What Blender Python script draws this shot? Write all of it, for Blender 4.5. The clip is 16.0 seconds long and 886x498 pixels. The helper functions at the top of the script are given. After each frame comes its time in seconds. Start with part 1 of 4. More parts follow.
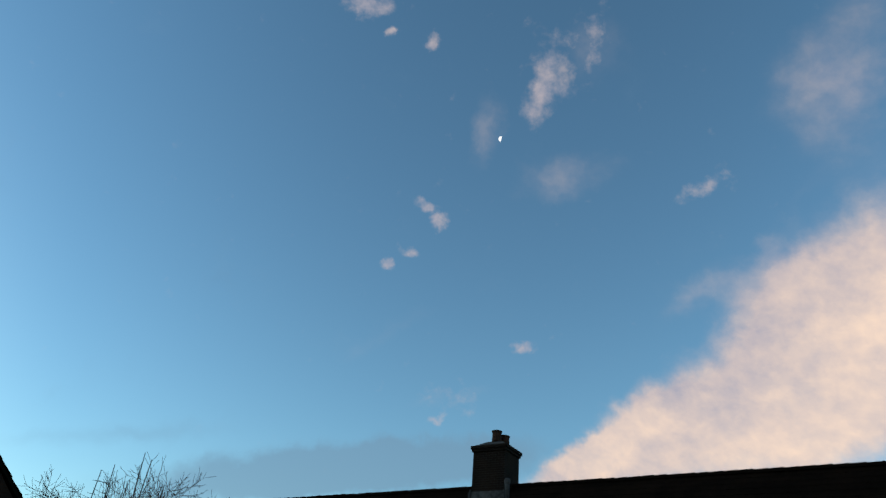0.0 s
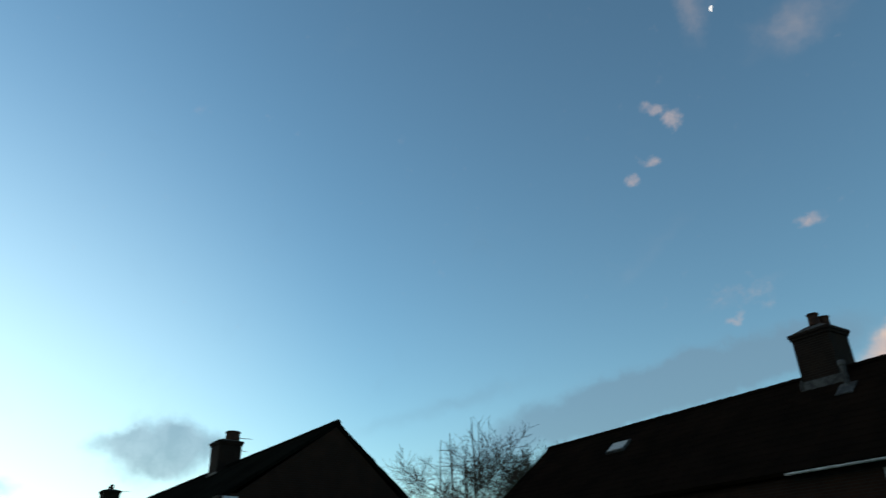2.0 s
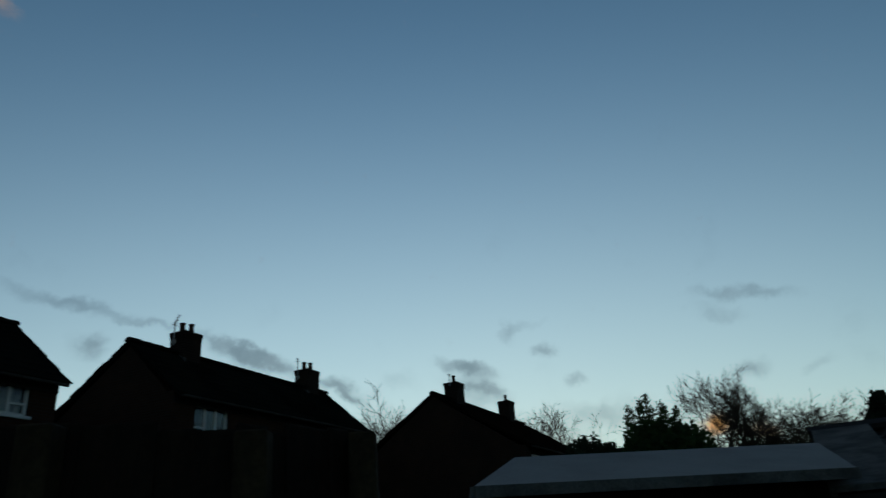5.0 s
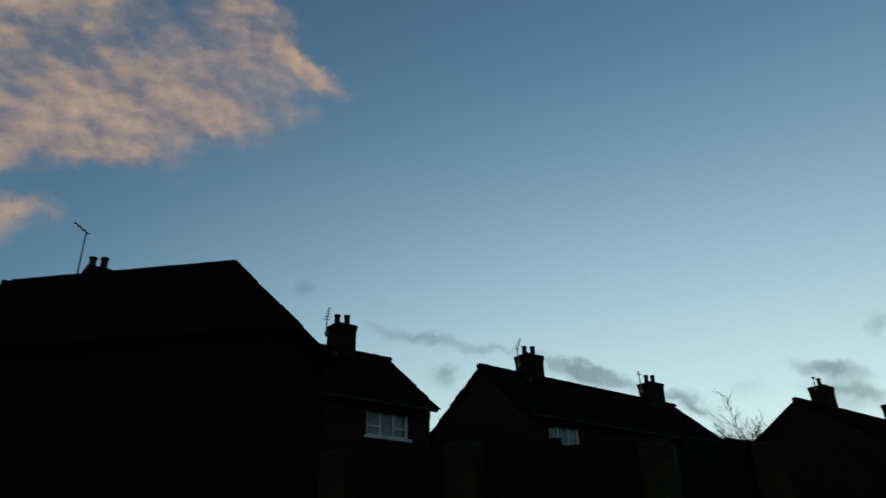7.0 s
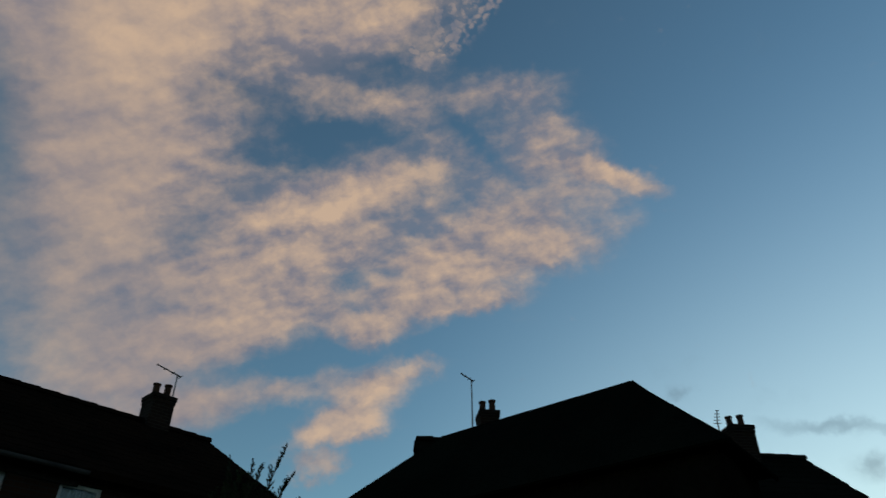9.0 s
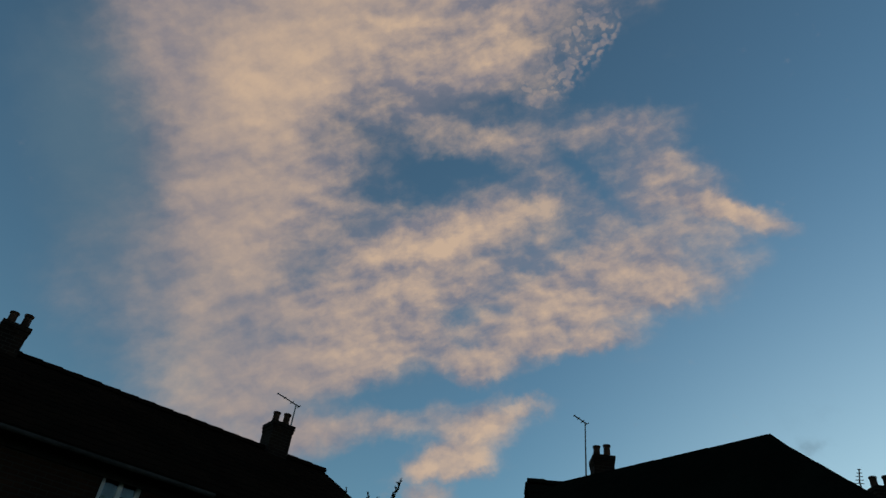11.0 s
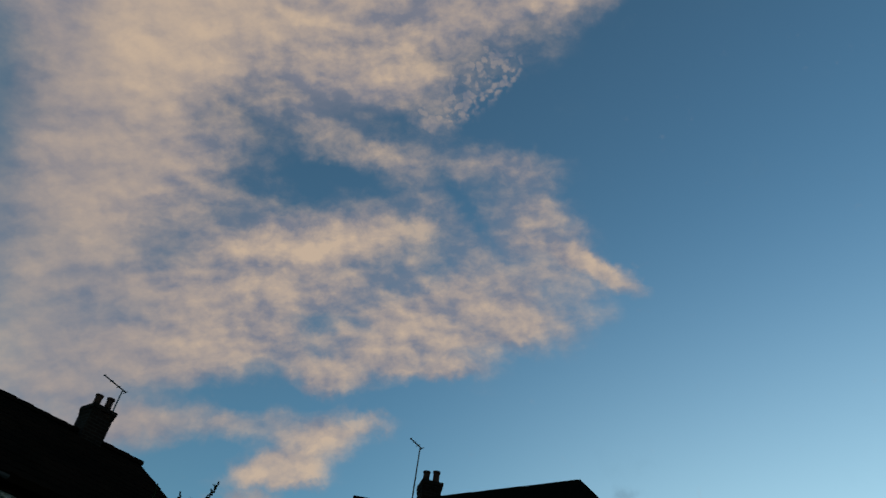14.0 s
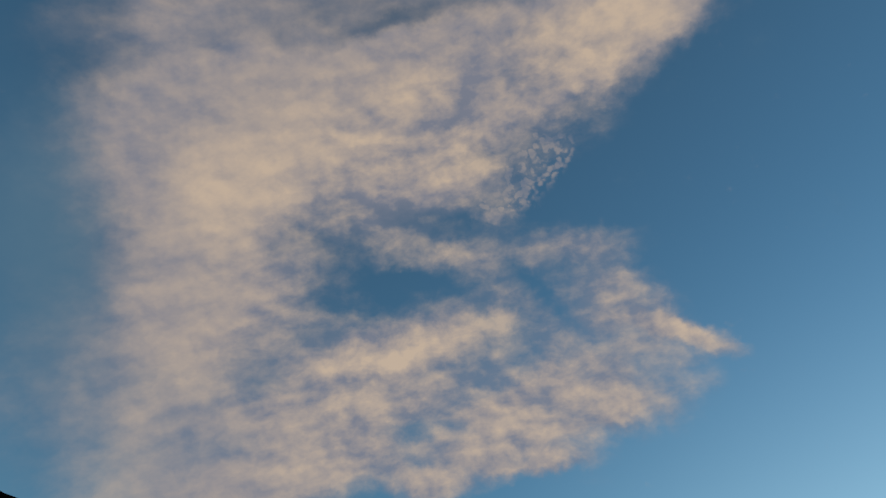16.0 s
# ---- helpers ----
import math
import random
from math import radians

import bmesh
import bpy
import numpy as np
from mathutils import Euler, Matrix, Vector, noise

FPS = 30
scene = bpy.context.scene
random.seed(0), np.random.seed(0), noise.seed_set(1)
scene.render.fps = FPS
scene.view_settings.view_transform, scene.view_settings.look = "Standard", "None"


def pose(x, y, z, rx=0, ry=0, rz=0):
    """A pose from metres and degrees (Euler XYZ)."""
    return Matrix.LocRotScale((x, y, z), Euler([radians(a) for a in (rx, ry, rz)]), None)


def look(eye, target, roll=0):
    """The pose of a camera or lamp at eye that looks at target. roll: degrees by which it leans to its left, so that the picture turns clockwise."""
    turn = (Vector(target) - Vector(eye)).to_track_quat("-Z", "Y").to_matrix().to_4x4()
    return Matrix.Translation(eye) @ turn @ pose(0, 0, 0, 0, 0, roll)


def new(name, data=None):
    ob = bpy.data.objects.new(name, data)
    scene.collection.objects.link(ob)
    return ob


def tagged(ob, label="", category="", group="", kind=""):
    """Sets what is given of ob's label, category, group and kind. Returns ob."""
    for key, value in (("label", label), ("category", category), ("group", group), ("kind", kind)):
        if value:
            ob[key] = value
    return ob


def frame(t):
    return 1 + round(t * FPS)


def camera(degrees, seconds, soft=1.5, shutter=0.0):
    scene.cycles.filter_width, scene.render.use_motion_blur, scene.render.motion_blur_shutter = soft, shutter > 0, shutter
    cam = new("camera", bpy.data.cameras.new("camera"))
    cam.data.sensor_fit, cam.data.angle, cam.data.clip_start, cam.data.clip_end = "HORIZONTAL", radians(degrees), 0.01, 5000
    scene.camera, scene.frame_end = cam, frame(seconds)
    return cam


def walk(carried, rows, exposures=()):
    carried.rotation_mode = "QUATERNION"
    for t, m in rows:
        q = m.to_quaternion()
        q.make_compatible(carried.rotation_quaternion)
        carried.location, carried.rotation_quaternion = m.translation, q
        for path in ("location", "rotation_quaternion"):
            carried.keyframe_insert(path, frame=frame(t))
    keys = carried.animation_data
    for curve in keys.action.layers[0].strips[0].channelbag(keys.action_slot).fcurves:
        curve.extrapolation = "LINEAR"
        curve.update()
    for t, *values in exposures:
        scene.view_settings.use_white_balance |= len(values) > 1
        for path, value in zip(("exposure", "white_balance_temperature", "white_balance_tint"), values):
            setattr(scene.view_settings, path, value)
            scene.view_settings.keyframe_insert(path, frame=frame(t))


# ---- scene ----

# ---- camera ----
cam = camera(64.55, 16.0, soft=1.4, shutter=0.25)
PATH = [
    (0.0, 0.000, 0.300, 1.600, 122.20, -4.60, -2.89),
    (0.5, -0.001, 0.300, 1.600, 119.91, -2.32, -1.19),
    (1.0, -0.026, 0.299, 1.600, 118.17, 0.63, 5.37),
    (1.5, -0.065, 0.293, 1.600, 116.81, 0.52, 12.77),
    (2.0, -0.116, 0.277, 1.600, 116.57, 1.78, 23.67),
    (2.5, -0.164, 0.251, 1.600, 116.21, 1.69, 33.95),
    (3.0, -0.208, 0.217, 1.600, 114.99, 1.82, 44.65),
    (3.5, -0.239, 0.181, 1.600, 113.89, 2.96, 54.21),
    (4.0, -0.269, 0.133, 1.600, 113.23, 4.84, 65.66),
    (4.5, -0.291, 0.073, 1.600, 112.71, 4.85, 77.88),
    (4.7, -0.296, 0.049, 1.600, 112.89, 4.70, 82.66),
    (6.8, -0.276, -0.117, 1.598, 114.89, 1.17, 113.49),
    (7.0, -0.271, -0.128, 1.600, 115.72, 1.41, 115.89),
    (7.5, -0.245, -0.173, 1.615, 119.80, 1.95, 126.28),
    (8.0, -0.217, -0.207, 1.622, 121.70, 1.34, 134.53),
    (8.5, -0.192, -0.230, 1.628, 123.06, 0.23, 140.31),
    (9.0, -0.163, -0.252, 1.636, 125.19, -0.13, 146.95),
    (9.5, -0.128, -0.272, 1.643, 126.76, -2.60, 152.89),
    (9.7, -0.115, -0.277, 1.645, 127.07, -2.95, 155.24),
    (11.8, -0.113, -0.278, 1.648, 128.29, -6.67, 152.62),
    (12.0, -0.117, -0.276, 1.648, 128.39, -5.52, 152.72),
    (12.5, -0.121, -0.275, 1.648, 129.08, -3.93, 153.08),
    (13.0, -0.133, -0.269, 1.655, 130.50, -4.58, 149.84),
    (13.5, -0.149, -0.260, 1.660, 131.34, -5.14, 145.69),
    (14.0, -0.170, -0.247, 1.664, 130.75, -7.14, 139.26),
    (14.5, -0.185, -0.236, 1.668, 128.20, -4.45, 138.47),
    (15.0, -0.171, -0.246, 1.670, 130.56, -4.23, 141.59),
    (15.5, -0.146, -0.262, 1.670, 135.12, -4.15, 146.78),
    (16.0, -0.125, -0.273, 1.670, 137.32, -4.87, 150.07),
]
EXPOSURES = [(0, 0.28, 6250, 10.0), (1.5, 0.28, 6500, 10.0), (2.0, 0.19, 6567, 10.0), (2.5, -0.01, 6633, 10.0), (3.0, -0.43, 6700, 10.0), (3.5, -0.69, 6597, 10.0), (4.7, -1.13, 6350, 10.0), (6.8, -0.91, 6624, 10.0), (7.3, -0.76, 6656, 10.0), (8.5, -0.6, 6680, 10.0), (9.5, -0.54, 6700, 10.0), (12, -0.53, 6450, 8.0), (14, -0.52, 6200, 5.3), (16, -0.54, 6050, 4.0)]
walk(cam, [(r[0], pose(*r[1:])) for r in PATH], EXPOSURES)

# ---- world: dusk sky, low sun behind the houses, a lit cloud bank ----
SUN_AZ, SUN_EL = 83.0, 7.0       # degrees from +y towards -x; degrees above the horizon


def heading(az, el):
    a, e = radians(az), radians(el)
    return Vector((-math.sin(a) * math.cos(e), math.cos(a) * math.cos(e), math.sin(e)))


class Nodes:
    """Short forms for node building."""

    def __init__(self, tree):
        self.t = tree
        tree.nodes.clear()

    def add(self, kind, **props):
        n = self.t.nodes.new(kind)
        for k, v in props.items():
            setattr(n, k, v)
        return n

    def put(self, socket, value):
        if isinstance(value, bpy.types.NodeSocket):
            self.t.links.new(value, socket)
        else:
            socket.default_value = value

    def math(self, op, a, b=0.0, clamp=False):
        n = self.add("ShaderNodeMath", operation=op, use_clamp=clamp)
        self.put(n.inputs[0], a)
        self.put(n.inputs[1], b)
        return n.outputs[0]

    def vec(self, op, a, b=None, scale=None):
        n = self.add("ShaderNodeVectorMath", operation=op)
        self.put(n.inputs[0], a)
        if b is not None:
            self.put(n.inputs[1], b)
        if scale is not None:
            self.put(n.inputs["Scale"], scale)
        return n.outputs["Value"] if op in ("LENGTH", "DOT_PRODUCT", "DISTANCE") else n.outputs[0]

    def ramp(self, v, lo, hi, a=0.0, b=1.0, smooth=True):
        n = self.add("ShaderNodeMapRange", interpolation_type="SMOOTHSTEP" if smooth else "LINEAR")
        for k, x in zip(("Value", "From Min", "From Max", "To Min", "To Max"), (v, lo, hi, a, b)):
            self.put(n.inputs[k], x)
        return n.outputs[0]

    def mix(self, fac, a, b, blend="MIX"):
        n = self.add("ShaderNodeMix", data_type="RGBA", blend_type=blend)
        self.put(n.inputs[0], fac)
        for s, v in ((n.inputs[6], a), (n.inputs[7], b)):
            self.put(s, v if isinstance(v, bpy.types.NodeSocket) or len(v) == 4 else (*v, 1))
        return n.outputs[2]

    def noise(self, vector, scale, detail=5.0, rough=0.55, distortion=0.0, colour=False):
        n = self.add("ShaderNodeTexNoise")
        if vector is not None:
            self.put(n.inputs["Vector"], vector)
        for k, x in zip(("Scale", "Detail", "Roughness", "Distortion"), (scale, detail, rough, distortion)):
            n.inputs[k].default_value = x
        return n.outputs["Color" if colour else 0]


world = bpy.data.worlds.new("dusk_sky")
scene.world = world
world.use_nodes = True
W = Nodes(world.node_tree)
way = W.add("ShaderNodeTexCoord").outputs["Generated"]
sky = W.add("ShaderNodeTexSky", sky_type="NISHITA", sun_disc=False, sun_elevation=radians(SUN_EL), sun_rotation=radians(-SUN_AZ),
            altitude=60, air_density=1.0, dust_density=0.02, ozone_density=4.0)
SKY_GAIN = (0.352, 0.295, 0.219)
sky_colour = W.mix(1.0, sky.outputs[0], SKY_GAIN, "MULTIPLY")

# pale haze low over the sunset
sunset = W.vec("DOT_PRODUCT", way, heading(91.0, 0.0))
upright = W.vec("DOT_PRODUCT", way, (0.0, 0.0, 1.0))
low = W.ramp(upright, 0.0, 0.82, 1.0, 0.0, smooth=False)
haze = W.math("MULTIPLY", W.math("MULTIPLY", low, low), W.ramp(sunset, 0.42, 1.0, 0.0, 0.95))
sky_colour = W.mix(haze, sky_colour, (1.04, 1.24, 1.12))

# brighter towards the set sun, deeper away from it
facing = W.vec("DOT_PRODUCT", way, heading(105.0, 0.0))
lift = W.math("MULTIPLY", facing, W.math("ADD", W.math("MULTIPLY", facing, 0.37), W.math("ADD", W.math("MULTIPLY", upright, 0.155), 0.094)))
lift = W.math("SUBTRACT", lift, W.math("MULTIPLY", upright, W.math("ADD", W.math("MULTIPLY", upright, 0.08), 0.14)))
sky_colour = W.vec("SCALE", sky_colour, scale=W.math("POWER", 2.0, lift))

# the ways are bent a little by noise, so that cloud edges fray
bend_1 = W.vec("SUBTRACT", W.noise(way, 5.0, 4.0, 0.6, 0.0, True), (0.5, 0.5, 0.5))
bend_2 = W.vec("SUBTRACT", W.noise(way, 22.0, 4.0, 0.6, 0.0, True), (0.5, 0.5, 0.5))
bent = W.vec("ADD", way, W.vec("ADD", W.vec("SCALE", bend_1, scale=0.05), W.vec("SCALE", bend_2, scale=0.05)))
bent_fine = W.vec("ADD", way, W.vec("SCALE", bend_2, scale=0.045))
covers = {}


def cloud(kind, az, el, w, h, rot, gain):
    """A patch of cloud cover round a point of the sky; w and h are its half sizes in degrees, rot turns it from level."""
    c = heading(az, el)
    right = Vector((math.cos(radians(az)), math.sin(radians(az)), 0))
    up = right.cross(c)
    a = radians(rot)
    x = right * math.cos(a) + up * math.sin(a)
    y = c.cross(x) * -1
    if y.dot(up) < 0 and abs(a) < 1.5:
        y = -y
    turn = Matrix((x, y, x.cross(y))).transposed().to_euler()
    m = W.add("ShaderNodeMapping", vector_type="TEXTURE")
    small = kind == "warm" and w < 3.5
    base = bent if kind in ("warm", "shine") and not small else bent_fine
    if "last" in covers:      # a nothing added, so that the patches are worked out one after another
        step = W.add("ShaderNodeVectorMath", operation="MULTIPLY_ADD")
        for socket, value in zip(step.inputs, (covers["last"], (1e-7, 1e-7, 1e-7), base)):
            W.put(socket, value)
        base = step.outputs[0]
    W.put(m.inputs["Vector"], base)
    m.inputs["Location"].default_value = c
    m.inputs["Rotation"].default_value = turn
    m.inputs["Scale"].default_value = (radians(w) * 1.5, radians(h) * 1.5, 1.0)
    kind = "small" if small else kind
    here = W.ramp(W.vec("LENGTH", m.outputs[0]), 0.0, 1.0, gain, 0.0)
    covers["last"] = covers[kind] = W.math("ADD", covers[kind], here) if kind in covers else here


def warm(*a):
    cloud("warm", *a)


def grey(*a):
    cloud("grey", *a)


def veil(*a):
    cloud("veil", *a)


def shine(*a):
    cloud("shine", *a)


def glow(*a):
    cloud("glow", *a)


def cells(*a):
    cloud("cells", *a)


warm(-176.3, 46.3, 7.3, 10.4, 25, 0.50)
warm(-180.0, 36.5, 19.1, 5.0, 98, 0.50)
warm(-172.5, 35.5, 20.9, 4.7, 108, 0.26)
warm(-170.5, 28.1, 4.2, 6.4, 22, 0.12)
warm(173.2, 53.9, 19.4, 5.9, 28, 0.65)
warm(172.2, 58.2, 21.3, 4.6, 32, 0.65)
warm(158.7, 47.3, 7.2, 1.8, -2, 0.50)
warm(149.3, 50.4, 3.0, 1.6, 9, 0.50)
warm(156.5, 51.6, 7.1, 2.6, 14, 0.32)
warm(139.4, 47.7, 5.2, 1.5, 4, 0.42)
warm(134.1, 42.8, 5.5, 3.1, -46, 0.50)
warm(129.0, 39.7, 4.4, 1.0, -28, 0.65)
warm(137.6, 36.3, 7.2, 3.7, 8, 0.65)
warm(145.5, 33.2, 9.1, 2.9, 13, 0.60)
warm(143.5, 30.7, 3.9, 0.9, 5, 0.45)
warm(156.5, 39.7, 6.8, 2.3, 22, 0.65)
warm(148.1, 41.9, 3.1, 2.6, 39, 0.60)
warm(163.1, 36.6, 5.5, 1.7, 18, 0.45)
warm(173.1, 37.7, 7.5, 6.5, 15, 0.42)
warm(163.6, 33.3, 9.7, 2.2, 23, 0.50)
warm(162.1, 30.7, 3.9, 2.5, 7, 0.42)
warm(165.7, 27.5, 6.5, 2.8, 29, 0.50)
warm(150.4, 30.0, 6.7, 1.6, 13, 0.50)
warm(154.0, 28.3, 4.3, 1.5, -17, 0.40)
warm(172.9, 28.2, 7.4, 4.7, 12, 0.30)
warm(172.6, 23.8, 9.3, 3.5, 26, 0.45)
warm(162.4, 22.7, 8.2, 1.4, 14, 0.60)
warm(153.0, 23.3, 6.2, 2.1, 38, 0.75)
warm(149.8, 25.2, 2.5, 1.7, 21, 0.60)
warm(156.2, 20.5, 5.0, 1.4, 15, 0.65)
warm(162.5, 20.0, 4.0, 1.0, 14, -0.30)
warm(157.3, 18.1, 3.2, 1.8, 4, 0.60)
warm(170.0, 20.8, 5.7, 2.2, -6, 0.55)
warm(162.1, 37.1, 24.4, 14.7, 8, 0.30)
warm(170.3, 44.2, 6.5, 5.9, 14, 0.18)
warm(141.7, 44.3, 7.7, 4.7, -26, 0.24)
warm(152.2, 36.8, 8.0, 4.9, 12, 0.24)
warm(159.3, 51.4, 8.9, 4.6, 7, 0.22)
warm(159.0, 31.0, 12.2, 4.3, 15, 0.18)
warm(149.3, 47.8, 3.6, 3.5, -1, 0.12)
warm(144.2, 37.2, 5.4, 5.5, -3, 0.22)
warm(141.3, 43.0, 5.4, 3.0, -26, 0.18)
warm(160.7, 43.8, 5.8, 1.2, 12, -0.30)
warm(144.1, 44.4, 3.5, 0.9, -42, -0.30)
warm(167.0, 41.0, 3.6, 1.3, 11, -0.20)
warm(155.6, 32.3, 3.7, 0.7, 9, -0.28)
warm(149.9, 45.2, 2.4, 0.8, -0, -0.22)
warm(176.4, 28.4, 2.5, 1.2, 14, -0.15)
warm(172.1, 43.9, 2.4, 1.7, 55, -0.12)
warm(156.4, 26.4, 6.7, 0.7, 10, -0.22)
warm(162.3, 24.8, 3.6, 0.7, 14, -0.15)
warm(146.8, 27.5, 4.8, 1.1, 11, -0.50)
shine(-179.8, 44.2, 5.0, 4.2, 22, 0.80)
shine(-178.6, 48.0, 4.9, 3.3, 24, 0.50)
shine(174.0, 52.4, 9.7, 3.8, 28, 0.60)
shine(152.3, 54.7, 2.3, 1.7, 1, 0.80)
shine(149.1, 50.8, 2.4, 1.4, -1, 0.70)
shine(159.3, 47.1, 3.6, 1.2, 6, 0.90)
shine(153.3, 47.2, 1.8, 0.8, 2, 0.90)
shine(-179.5, 38.2, 3.3, 1.4, 20, 0.50)
shine(178.2, 32.4, 3.2, 3.8, 88, 0.65)
shine(178.8, 24.3, 2.4, 6.1, 14, 0.55)
shine(154.7, 39.6, 5.5, 1.7, 21, 1.00)
shine(147.8, 41.2, 2.3, 2.2, 39, 1.10)
shine(163.1, 36.6, 3.7, 1.2, 18, 0.60)
shine(158.6, 37.5, 3.7, 1.0, 21, 0.60)
shine(141.9, 37.1, 3.6, 1.1, 6, 0.50)
shine(132.5, 37.5, 2.2, 2.3, -11, 0.60)
shine(128.3, 39.2, 2.7, 0.8, -30, 0.70)
shine(142.7, 34.4, 8.4, 1.6, 9, 0.55)
shine(147.2, 31.4, 6.7, 1.3, 11, 0.60)
shine(162.6, 33.4, 3.6, 1.0, 23, 0.60)
shine(165.8, 28.0, 2.4, 1.7, 8, 0.60)
shine(161.1, 27.1, 2.4, 1.1, 6, 0.50)
shine(152.4, 28.1, 3.6, 1.0, -18, 0.50)
shine(150.8, 23.7, 3.6, 1.9, 45, 1.00)
shine(156.4, 20.3, 4.7, 1.1, 13, 0.90)
shine(161.0, 22.8, 3.5, 0.9, 13, 0.40)
shine(156.9, 17.9, 1.9, 1.0, 4, 0.60)
shine(153.2, 22.3, 3.0, 1.4, 22, 0.80)
shine(133.3, 43.8, 3.5, 1.5, -47, 0.40)
shine(174.6, 37.4, 2.9, 1.4, 16, 0.40)
cells(149.3, 53.4, 3.5, 3.0, 59, 1.00)
cells(142.9, 55.0, 2.3, 2.2, -7, 1.20)
cells(146.8, 52.3, 2.6, 1.9, -3, 0.70)
grey(103.6, 15.3, 5.7, 0.7, -25, 0.50)
grey(112.3, 17.4, 4.8, 0.4, -8, 0.45)
grey(96.0, 12.0, 2.6, 0.5, -27, 0.35)
grey(86.9, 13.8, 2.4, 0.6, -9, 0.35)
grey(85.4, 11.8, 3.2, 0.5, -14, 0.40)
shine(178.5, 54.7, 6.4, 5.2, 26, 0.40)
shine(162.5, 59.8, 3.6, 2.3, 13, 0.60)
shine(136.5, 64.0, 5.0, 2.3, 10, 0.80)
shine(155.0, 55.3, 2.7, 1.8, 7, 0.70)
shine(-178.4, 45.9, 3.4, 2.9, 27, 0.50)
shine(-179.1, 23.2, 2.9, 3.0, 18, 0.40)
warm(-165.4, 55.1, 10.2, 5.7, 51, 0.42)
warm(-179.3, 65.1, 18.7, 3.7, 39, 0.45)
warm(138.2, 65.0, 8.4, 3.1, 9, 0.45)
warm(168.8, 63.9, 5.3, 1.0, 33, -0.35)
warm(179.7, 61.3, 3.4, 1.1, 9, -0.20)
warm(130.9, 61.3, 3.3, 0.8, 16, -0.30)
warm(-30.5, 32.6, 3.6, 0.8, 52, 0.14)
warm(-23.3, 28.4, 6.2, 1.2, 35, 0.12)
warm(4.5, 24.8, 6.7, 1.3, 32, 0.16)
warm(-2.0, 20.4, 4.2, 0.7, 14, 0.24)
warm(-3.1, 42.0, 3.6, 1.6, 84, 0.30)
warm(-34.8, 41.7, 3.6, 4.9, 48, 0.12)
warm(-15.2, 47.9, 3.6, 3.5, 72, 0.22)
warm(134.2, 62.9, 7.1, 3.8, 15, 0.95)
warm(161.3, 59.3, 16.9, 7.3, 29, 0.70)
warm(-24.3, 19.8, 10.7, 2.9, 33, 0.70)
warm(-32.9, 26.3, 7.6, 3.4, 35, 0.60)
warm(-28.3, 17.2, 16.1, 4.1, 21, 0.75)
warm(-34.8, 22.9, 9.8, 5.3, 38, 0.70)
warm(-42.4, 26.8, 8.1, 8.6, 35, 0.70)
warm(-38.8, 41.9, 3.9, 7.0, -38, 0.34)
warm(-11.3, 47.2, 2.6, 3.8, -32, 0.30)
warm(-11.8, 38.2, 4.9, 2.3, 8, 0.32)
warm(-25.1, 36.4, 2.8, 0.9, 22, 0.40)
warm(11.2, 50.2, 2.6, 0.9, 14, 0.50)
warm(8.5, 48.4, 0.5, 0.6, 40, 0.50)
warm(3.6, 48.2, 0.7, 0.9, 67, 0.50)
warm(2.5, 35.7, 1.3, 0.6, -3, 0.50)
warm(0.6, 34.6, 0.8, 0.8, 6, 0.55)
warm(3.0, 31.4, 0.8, 0.6, -23, 0.45)
warm(5.0, 30.4, 0.7, 0.6, 8, 0.45)
warm(-7.9, 24.7, 1.3, 0.6, 22, 0.45)
warm(-0.8, 18.4, 1.1, 0.5, 5, 0.45)
warm(-1.7, 20.2, 3.4, 1.3, -5, 0.25)
warm(-24.4, 29.1, 5.3, 2.1, 20, 0.24)
veil(8.3, 13.7, 15.3, 2.0, 13, 0.60)
veil(2.2, 14.7, 9.7, 1.6, 13, 0.40)
grey(43.6, 10.4, 3.0, 1.9, 6, 0.45)
grey(45.4, 10.4, 4.7, 2.5, 0, 0.75)
grey(41.9, 11.5, 2.6, 1.5, -0, 0.45)
grey(63.4, 16.2, 4.8, 0.7, -15, 0.60)
grey(65.9, 15.1, 2.7, 1.0, -18, 0.50)
grey(79.4, 14.2, 1.2, 0.9, -4, 0.65)
grey(82.2, 15.9, 1.1, 0.9, 37, 0.45)
grey(80.0, 16.5, 1.8, 0.6, 6, 0.40)
grey(77.1, 11.5, 1.0, 0.6, 25, 0.60)
grey(75.7, 8.8, 3.4, 1.5, 5, 0.60)
grey(64.4, 10.4, 1.5, 0.7, 3, 0.60)
grey(59.8, 10.3, 1.5, 0.7, 22, 0.45)
grey(54.9, 7.6, 1.7, 0.8, 2, 0.60)
grey(51.9, 6.0, 1.0, 0.6, -8, 0.50)
grey(86.2, 13.3, 3.1, 0.9, -9, 0.38)
grey(84.9, 11.0, 3.1, 1.2, -11, 0.50)
grey(104.4, 15.1, 5.7, 0.9, -19, 0.65)
grey(96.6, 12.3, 2.5, 0.8, -11, 0.50)
grey(91.1, 12.6, 2.6, 1.3, -2, 0.35)
grey(115.7, 15.7, 1.8, 2.2, -1, 0.35)
grey(85.4, 13.0, 2.7, 1.0, -18, 0.38)
glow(67.6, 7.1, 1.8, 0.9, -6, 0.90)
glow(64.5, 6.2, 1.7, 0.7, -6, 0.70)
shine(134.3, 62.5, 6.3, 3.0, 16, 1.00)
shine(-30.9, 21.0, 15.2, 4.4, 27, 0.55)
shine(-37.9, 26.3, 7.9, 7.7, 36, 0.55)
shine(-31.8, 16.3, 10.4, 2.9, 7, 0.60)
warm(-15.9, 16.5, 6.4, 2.4, 30, 0.70)
